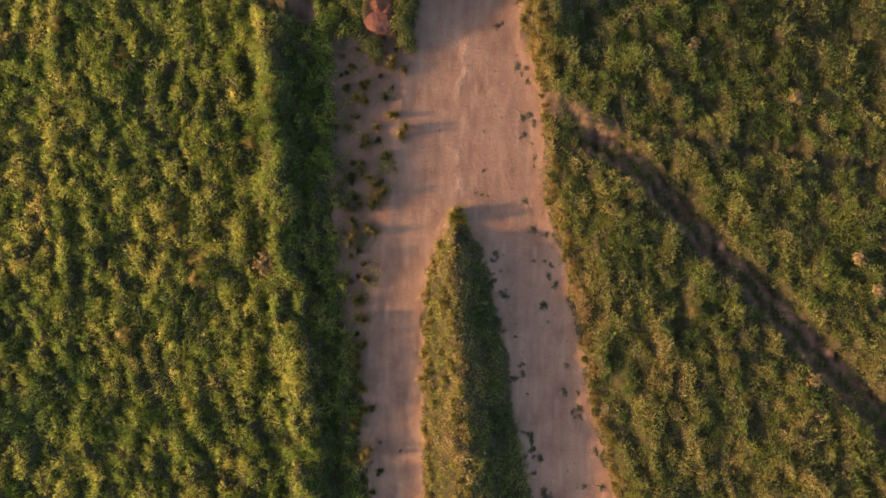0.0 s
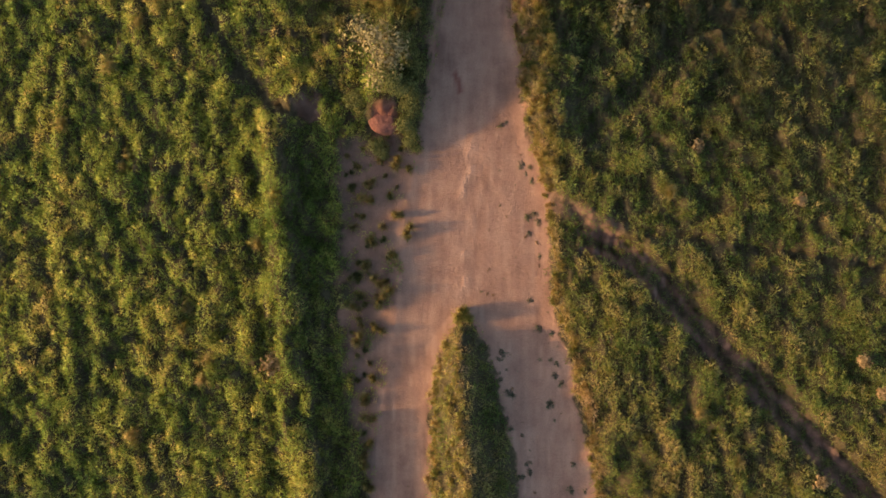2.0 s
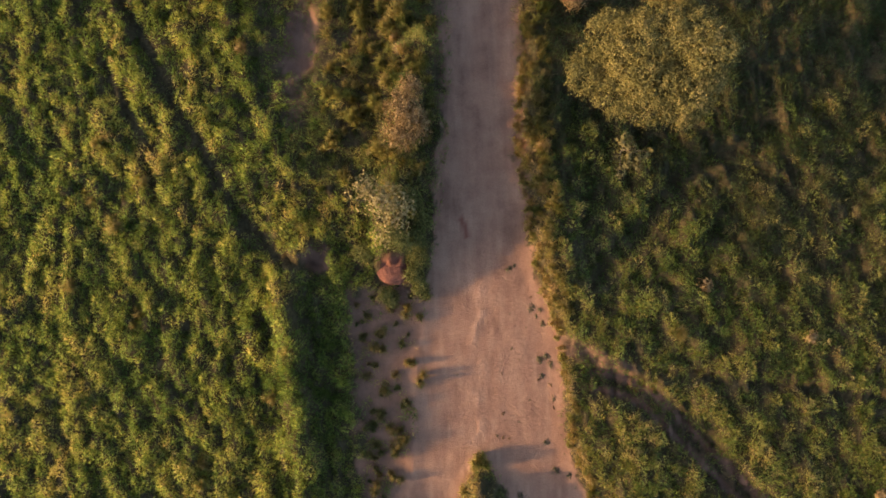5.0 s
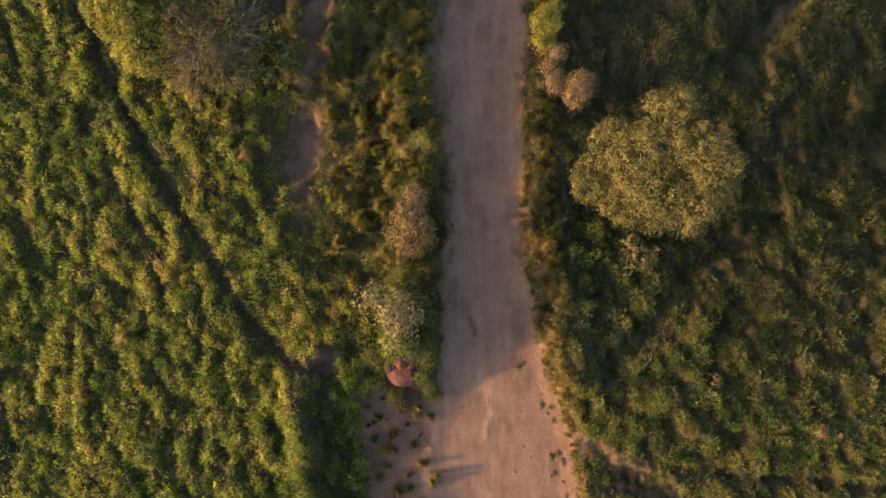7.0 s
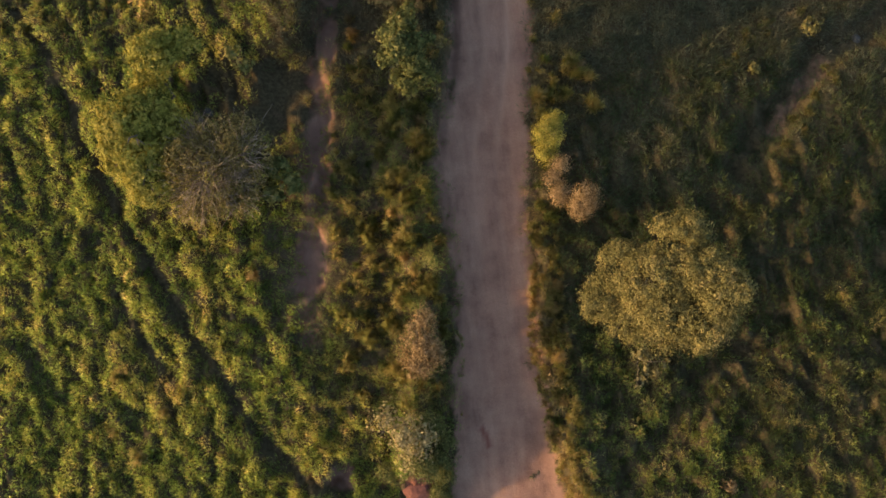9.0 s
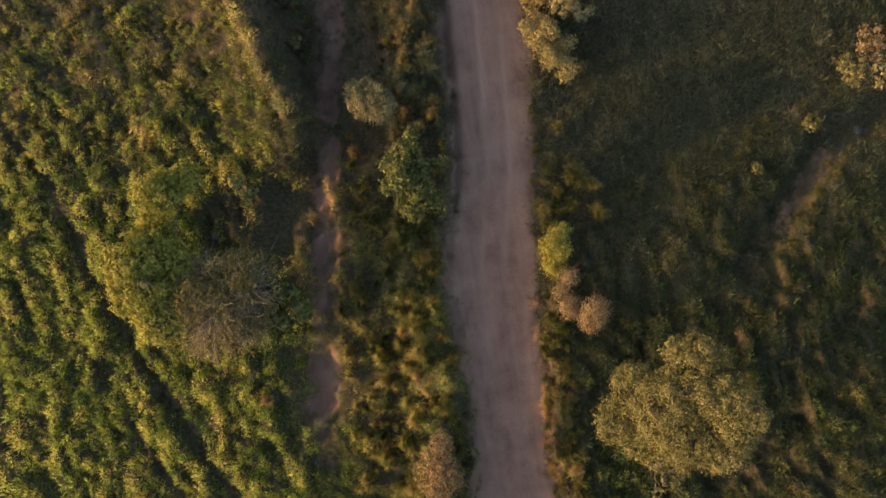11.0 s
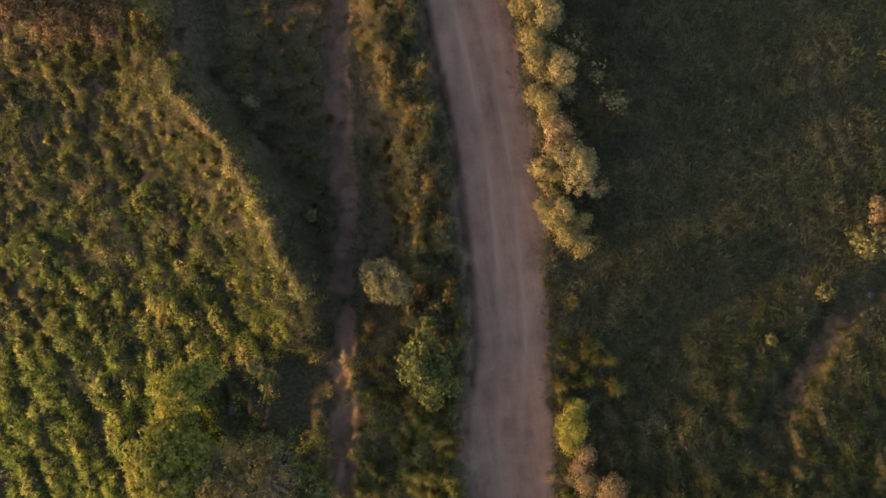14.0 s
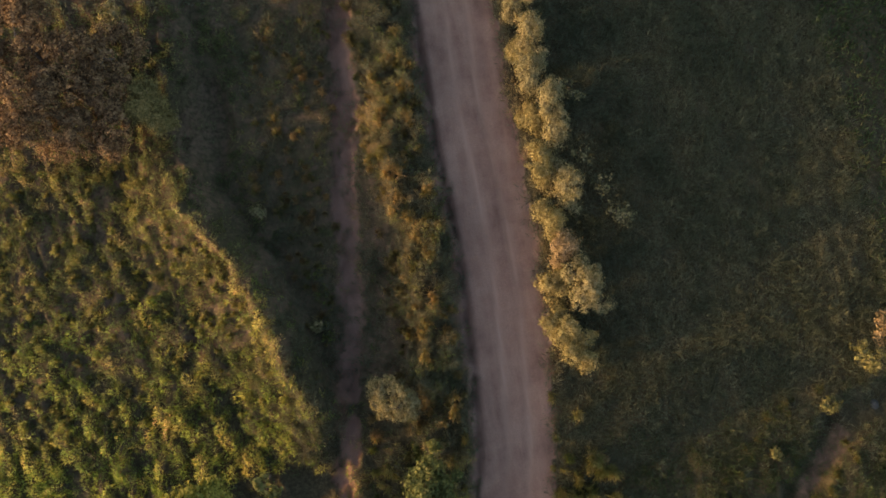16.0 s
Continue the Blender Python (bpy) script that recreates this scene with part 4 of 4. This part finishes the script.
def star(name, label, category, count, h, r, dry0, mat, wide=0.02, parts=3):
    """A clump of arching blades that fan out from a few roots round the origin, to be copied."""
    k = parts
    ra, rq = rng.uniform(0, 2 * np.pi, k), r * 0.45 * np.sqrt(rng.random(k)) * (k > 1)
    g = rng.integers(0, k, count)
    a = rng.uniform(0, 2 * np.pi, count)
    out = np.stack([np.cos(a), np.sin(a), np.zeros(count)], -1)
    lift = rng.uniform(0.15, 1.0, count) ** 0.8
    size = rng.uniform(0.6, 1.15, count) * rng.uniform(0.7, 1.1, k)[g]
    root = np.stack([rq[g] * np.cos(ra[g]), rq[g] * np.sin(ra[g]), np.full(count, -0.03)], -1) + out * (0.12 * r * rng.random(count))[:, None]
    reach = (r * (1.05 - 0.95 * lift) * size)[:, None]
    up = np.array([0, 0, 1.0])
    middle = root + out * reach * 0.45 + up * (h * (0.25 + 0.55 * lift) * size)[:, None]
    tip = root + out * reach + up * (h * (0.12 + 0.95 * lift) * size)[:, None] + rng.normal(0, 0.05 * r, (count, 3))
    side = np.stack([-np.sin(a), np.cos(a), rng.normal(0, 0.5, count)], -1) * (wide * rng.uniform(0.3, 0.65, count))[:, None]
    nrm = out * (0.9 - 0.5 * lift)[:, None] + up * (0.35 + 0.5 * lift)[:, None] + rng.normal(0, 0.25, (count, 3))
    nrm /= np.linalg.norm(nrm, axis=1)[:, None]
    side *= np.where((np.cross(side, tip - root) * nrm).sum(1) < 0, -1.0, 1.0)[:, None]
    v = np.stack([root - side * 0.7, root + side * 0.7, middle - side, middle + side, tip], 1).reshape(-1, 3)
    o = 5 * np.arange(count)[:, None]
    f = np.concatenate([o + np.array([0, 1, 3]), o + np.array([0, 3, 2]), o + np.array([2, 3, 4])])
    at = (dry0 + rng.normal(0, 0.09, k)[g] + rng.normal(0, 0.08, count))[:, None] + np.array([-0.12, -0.12, 0.0, 0.0, 0.08])
    return tagged(put(name, mesh_of(name, v, f, {"dry": at}, False, np.repeat(nrm, 5, axis=0)), mat), label, category)


def strew(first, spots, low=0.8, high=1.25):
    """Sets a thing at the first spot and copies of it at the others."""
    for i, (x, y) in enumerate(spots):
        s = rng.uniform(low, high)
        m = pose(x, y, ground_z(x, y), 0, 0, rng.uniform(0, 360)) @ Matrix.Scale(s, 4)
        if i == 0:
            home = m
        else:
            copy_thing(first, m).scale = (s, s, s)
    first.matrix_basis = home


# tussocks of straw-coloured grass that stand out of the green
strew(tagged(star("dry_grass_tussock", "straw-orange tussock of dry grass", "grass", 420, 0.62, 0.55, 0.80, GRASS, 0.017, 5), group="dry tussocks"),
      [(-10.7, 24.1), (-3.1, 26.4), (-2.8, 24.2), (-8.7, 51.6), (-4.3, 37.2), (4.7, 20.5), (4.7, 18.1), (4.5, 15.9), (-3.0, 28.0), (-1.4, 30.2), (-2.6, 31.6), (-1.0, 31.0), (4.9, 21.6), (-8.6, 50.9), (-4.3, 36.4), (-2.2, 23.3)])
strew(tagged(star("pale_grass_tussock", "pale yellow tussock rising from the field", "grass", 460, 0.62, 0.65, 0.62, GRASS, 0.017, 6), group="pale tussocks"),
      [(-18.2, 15.2), (-17.2, 10.5), (-13.0, -0.6), (-14.1, 2.4), (-14.2, 1.3), (-12.9, -1.4), (-9.0, 8.0), (-17.4, 9.6), (-19.5, 16.6), (-9.8, 10.4), (12.5, -3.0), (14.0, -5.5), (15.0, -7.5), (10.8, 8.0), (-20.8, 12.0), (-16.5, 17.4), (-18.6, 19.5), (-13.6, -8.0), (-16.8, -4.6), (-10.3, 5.6)])
tan_spots = [(float(along(y, TRACK)) + dx, y) for y, dx in zip(rng.uniform(39, 60, 130), rng.uniform(-5.5, -0.4, 130)) if dx > -1.0 - 0.28 * (y - 38)]
strew(tagged(star("tan_grass_tuft", "small tan tuft of dry grass on shaded ground", "grass", 170, 0.55, 0.40, 0.88, DULL_GRASS, 0.017, 3), group="tan tufts"), tan_spots[::2], 0.5, 1.2)
strew(tagged(star("olive_grass_tuft", "small olive tuft of grass on shaded ground", "grass", 170, 0.5, 0.42, 0.58, FADED_GRASS, 0.017, 3), group="olive tufts"), tan_spots[1::2], 0.5, 1.2)
field_spots = [(x, y) for x, y in zip(rng.uniform(-24, -7.5, 420), rng.uniform(38.5, 55, 420)) if x < float(along(y, [(-7.4, 38), (-8.6, 42.8), (-10.2, 46.9), (-12.5, 51), (-16, 54), (-16, 56)])) - 0.2]
for i, (tint, words) in enumerate(((0.30, "green grass tuft of the browning field"), (0.42, "yellow-green grass tuft of the browning field"), (0.58, "tan grass tuft of the browning field"))):
    strew(tagged(star("field_grass_tuft", words, "grass", 120, 0.40, 0.36, tint, VERGE_GRASS, 0.021, 4), group="field tufts"), field_spots[i:290:3], 0.55, 1.2)
# upright tufts along the bank between the bare track and the road
bank_spots = [(float(along(y, ROAD_L)) - dx, y) for y, dx in zip(rng.uniform(35.5, 61, 150), 0.8 + 3.6 * rng.random(150))]
for i, (tint, words) in enumerate(((0.58, "golden tuft of tall grass on the bank"), (0.70, "orange-tan tuft of dry grass on the bank"), (0.45, "olive tuft of tall grass on the bank"))):
    strew(tagged(star("bank_grass_tuft", words, "grass", 170, 0.85, 0.46, tint, FADED_GRASS, 0.02, 4), group="bank tufts"), bank_spots[i::3], 0.6, 1.2)
# tufts, green and straw-coloured, on the verges between the fork and the small trees
verge_spots = [(float(along(y, ROAD_L)) - dx, y) for y, dx in zip(rng.uniform(16.5, 36, 150), 1.0 + 5.6 * rng.random(150) ** 1.3)] + [(float(along(y, ROAD_R)) + dx, y) for y, dx in zip(rng.uniform(13, 37, 60), 0.25 + 1.5 * rng.random(60))]
for i, (tint, words) in enumerate(((0.42, "yellow-green tuft of grass on the verge"), (0.62, "tan tuft of dry grass on the verge"), (0.22, "green tuft of grass on the verge"), (0.50, "golden tuft of grass on the verge"))):
    strew(tagged(star("verge_grass_tuft", words, "grass", 170, 0.72, 0.50, tint, VERGE_GRASS, 0.02, 4), group="verge tufts"), verge_spots[i::4], 0.55, 1.25)
# broad tall tufts that stand up into the sun on the left bank
tall_tufts = [(x + rng.normal(0, 0.3), y + rng.normal(0, 0.35)) for x, y in ((-2.6, 31.9), (-1.0, 29.2), (-1.5, 30.0), (-3.4, 29.7), (-2.3, 26.8), (-2.6, 25.8), (-3.1, 25.1), (-4.5, 25.9), (-4.3, 24.7), (-5.3, 28.6), (-6.4, 21.9), (-2.0, 28.3), (-3.0, 27.9), (-2.4, 22.6), (-3.2, 22.2), (-3.6, 20.4), (-1.8, 31.2), (-2.9, 30.8), (-4.0, 18.4), (-4.6, 20.0), (7.4, 33.3), (8.0, 32.2), (6.7, 31.6), (8.1, 30.9), (5.6, 31.0)) for _ in range(2)]
for i, (tint, words) in enumerate(((0.38, "broad tall yellow-green tuft on the bank"), (0.60, "broad tall tan-tipped tuft on the bank"), (0.48, "broad tall golden-green tuft on the bank"))):
    strew(tagged(star("tall_grass_tuft", words, "grass", 420, 1.05, 0.72, tint, VERGE_GRASS, 0.017, 6), group="tall tufts"), tall_tufts[i::3], 0.75, 1.15)
verge_straw = [(float(along(y, ROAD_R)) + rng.uniform(0.5, 1.9), y) for y in np.arange(9.5, 24, 0.3)]
strew(tagged(star("verge_grass_tuft", "straw-gold tuft of grass beside the road", "grass", 170, 0.6, 0.48, 0.58, VERGE_GRASS, 0.02, 4), group="verge tufts"), verge_straw, 0.6, 1.2)
# straw-coloured tufts along the lips of the road's right edge and of the island
lip_straw = [(float(along(y, ROAD_R)) + rng.uniform(0.1, 0.55), y) for y in np.arange(-13.2, 23, 0.45)] + [(float(along(y, ISLE_L)) + rng.uniform(0.1, 0.5), y) for y in np.arange(-13.2, 0.4, 0.5)]
for i, (tint, words) in enumerate(((0.62, "straw-yellow grass tuft on the road's lip"), (0.74, "straw-tan grass tuft on the road's lip"), (0.46, "yellow-green grass tuft on the road's lip"))):
    strew(tagged(star("lip_grass_tuft", words, "grass", 190, 0.5, 0.5, tint, GRASS, 0.017, 4), group="lip tufts"), lip_straw[i::3], 0.6, 1.15)
# tufts along the lips of the gully
lip_spots = [(x + rng.normal(0, 0.35), y + rng.normal(0, 0.35)) for line in (GULLY_BANK, GULLY_LIP) for (ax, ay), (bx, by) in zip(line, line[1:]) for x, y in ((ax + (bx - ax) * q, ay + (by - ay) * q) for q in (0.1, 0.35, 0.6, 0.85))]
strew(tagged(star("gully_grass_tuft", "straw-coloured tuft of grass on the gully's lip", "grass", 200, 0.5, 0.45, 0.60, FADED_GRASS, 0.017, 4), group="gully tufts"), lip_spots, 0.5, 1.1)
# small clumps on the half-bare shoulder
shoulder_spots = [(-4.3, 8.5), (-4.2, 7.8), (-2.9, 7.2), (-2.3, 6.0), (-4.4, 5.5), (-4.0, 2.7), (-3.8, 2.4), (-2.9, 9.9), (-3.5, 10.5), (-4.8, 1.2), (-4.6, -2.6), (-4.7, -5.9), (-4.9, -8.9), (-4.6, -9.6), (-3.9, 10.9), (-5.0, 3.5), (-4.6, 0.0), (-4.3, -0.8), (-2.2, 9.6), (-2.6, 10.6), (-5.2, 6.6), (-4.9, 9.6), (-4.5, -7.4), (-5.0, -11.0), (-3.4, 9.2), (-3.2, 8.1), (-3.7, 6.6), (-5.0, 4.6), (-3.3, 4.9), (-5.3, 2.2), (-3.4, 3.6), (-4.4, 4.0), (-5.2, 8.4), (-2.8, 8.6), (-3.3, 11.2), (-2.6, 11.3), (-4.6, 10.6), (-5.3, 0.9), (-4.1, 1.4), (-5.0, -1.7), (-4.7, -4.4), (-3.8, 9.9), (-4.6, 7.0), (-3.6, 5.8)]
shoulder_spots += [(float(along(y, FIELD_EDGE)) + rng.uniform(0.1, 1.0), y) for y in rng.uniform(-13, 10.5, 30)]
tall_spots = [(-4.4, 8.0), (-2.8, 7.15), (-2.2, 6.2), (-4.2, 5.6), (-3.85, 3.65), (-3.75, 2.5), (-5.0, 0.7), (-3.1, 5.1), (-4.3, 8.7), (-4.6, -2.6), (-4.6, -5.9), (-4.7, -9.0), (-2.9, 9.9), (-3.5, 10.6), (-3.9, 1.0), (-4.2, -1.4), (-4.4, -3.5), (-4.3, -4.9), (-4.5, -7.2), (-4.2, -8.4), (-4.1, -10.6), (-4.6, 4.4), (-3.4, 3.1)]
for i, (tint, words) in enumerate(((0.60, "tall yellow-green grass clump fanning out on bare earth"), (0.50, "tall green grass clump with straw tips on bare earth"))):
    strew(tagged(star("grass_clump", words, "grass", 330, 0.78, 0.62, tint, FADED_GRASS, 0.017, 2), group="shoulder clumps"), tall_spots[i::2], 0.8, 1.15)
for i, (tint, words) in enumerate(((0.62, "yellow-green grass clump fanning out on bare earth"), (0.46, "green grass clump fanning out on bare earth"), (0.72, "straw-tipped grass clump on bare earth"))):
    strew(tagged(star("grass_clump", words, "grass", 200, 0.42, 0.42, tint, FADED_GRASS, 0.017, 2), group="shoulder clumps"), shoulder_spots[i::3], 0.45, 1.1)
# the tall clump at the island's tip
strew(tagged(star("grass_clump", "tall straw-coloured grass clump at the island's tip", "grass", 420, 0.95, 0.62, 0.55, GRASS, 0.017, 5), group="island clumps"),
      [(0.62, 2.0), (0.80, 1.6), (0.42, 1.65)], 0.85, 1.05)
crest_spots = [(float(along(y, ISLE_L)) + (0.36 + rng.normal(0, 0.05)) * float(along(y, ISLE_R) - along(y, ISLE_L)), y) for y in np.arange(-13.2, 0.3, 0.42)]
strew(tagged(star("grass_clump", "straw-coloured grass clump on the island's crest", "grass", 190, 0.5, 0.42, 0.70, GRASS, 0.017, 4), group="crest clumps"), crest_spots, 0.6, 1.1)
# dark little weeds on the road
WEEDS_A = [(2.0, 6.3), (2.9, 6.9), (3.95, 5.9), (4.5, 5.5), (4.6, 4.4), (2.0, 4.2), (1.9, 2.95), (2.2, 2.8), (3.65, 10.2), (-0.4, 6.3), (-2.4, -7.2), (-2.35, -10.5), (3.0, -0.3), (3.1, -2.1), (3.6, -3.8), (5.6, -3.3), (6.3, -4.7), (6.2, -5.9), (4.2, -7.4), (4.4, -9.0)]
WEEDS_B = [(7.2, -7.8), (6.2, -11.4), (5.4, -12.0), (7.7, -10.5), (2.6, 7.6), (1.6, 3.0), (3.3, 4.8), (4.3, 8.7), (2.7, 3.7), (3.9, 11.2), (3.9, 12.4), (3.4, 8.6), (2.6, 9.4), (4.9, 2.9), (5.0, 1.9), (5.5, 0.2), (3.4, -1.2), (5.9, -1.9), (4.0, -5.3), (6.0, -9.6), (6.8, -12.2), (4.7, -10.6)]
strew(tagged(star("weed", "small dark dry weed growing on the earth road", "weed", 60, 0.08, 0.17, 0.40, RUST_LEAF, 0.018, 2), group="road weeds"), WEEDS_A, 0.7, 1.5)
strew(tagged(star("weed", "small sparse weed growing on the earth road", "weed", 40, 0.07, 0.13, 0.45, DULL_GRASS, 0.018, 2), group="road weeds"), WEEDS_B, 0.6, 1.4)
isle_weeds = [(float(along(y, ISLE_R)) + rng.uniform(0.1, 0.9), y) for y in rng.uniform(-13, 0.5, 30)] + [(float(along(y, ROAD_R)) - rng.uniform(0.2, 1.4), y) for y in rng.uniform(-13, 12, 34)]
strew(tagged(star("weed", "low dark weed creeping over the earth road", "weed", 110, 0.09, 0.34, 0.34, DULL_GRASS, 0.018, 3), group="road weeds"), isle_weeds, 0.4, 1.2)


# ---------------------------------------------------------------- termite mound and stones
def lump(name, label, category, x, y, rx, ry, rz, mat, rough, seed, sink=0.2):
    bm = bmesh.new()
    bmesh.ops.create_icosphere(bm, subdivisions=4, radius=1.0)
    for v in bm.verts:
        q = 1 + rough * noise.fractal(v.co * 1.7 + Vector((seed, 0, 0)), 0.8, 2.1, 4)
        v.co = Vector((v.co.x * rx * q, v.co.y * ry * q, (v.co.z * q - sink) * rz))
    me = bpy.data.meshes.new(name)
    for f in bm.faces:
        f.smooth = True
    bm.to_mesh(me)
    bm.free()
    ob = put(name, me, mat)
    ob.location = (x, y, ground_z(x, y))
    return tagged(ob, label, category)


lump("termite_mound", "low crumbly mound of red clay among the grass", "mound", -3.4, 12.0, 0.80, 0.74, 0.30, CLAY, 0.16, 5.0)
lump("stone", "dark grey field stone lying in grass", "stone", 23.4, 33.1, 0.26, 0.3, 0.16, ROCK, 0.25, 9.0)
lump("stone", "small grey stone beside a twiggy shrub", "stone", -12.4, 33.0, 0.3, 0.3, 0.25, ROCK, 0.25, 14.0)

# the fields go on beyond, thinner
grass("grass", "rough green field grass going on outwards", -32.5, -25, -20, 67, 7, 14, LUSH_GRASS, 0.26, (0.2, 0.4), 0.07)
grass("grass", "rough dull field grass going on outwards", 25, 32.5, -20, 67, 7, 14, SHADE_GRASS, 0.26, (0.2, 0.4), 0.07)
grass("grass", "rough grass going on past the fork", -25, 25, -20.5, -14.5, 7, 14, GRASS, 0.26, (0.2, 0.4), 0.07)
grass("grass", "rough grass going on past the trees", -25, 25, 62, 67.5, 7, 14, DULL_GRASS, 0.26, (0.2, 0.4), 0.07)
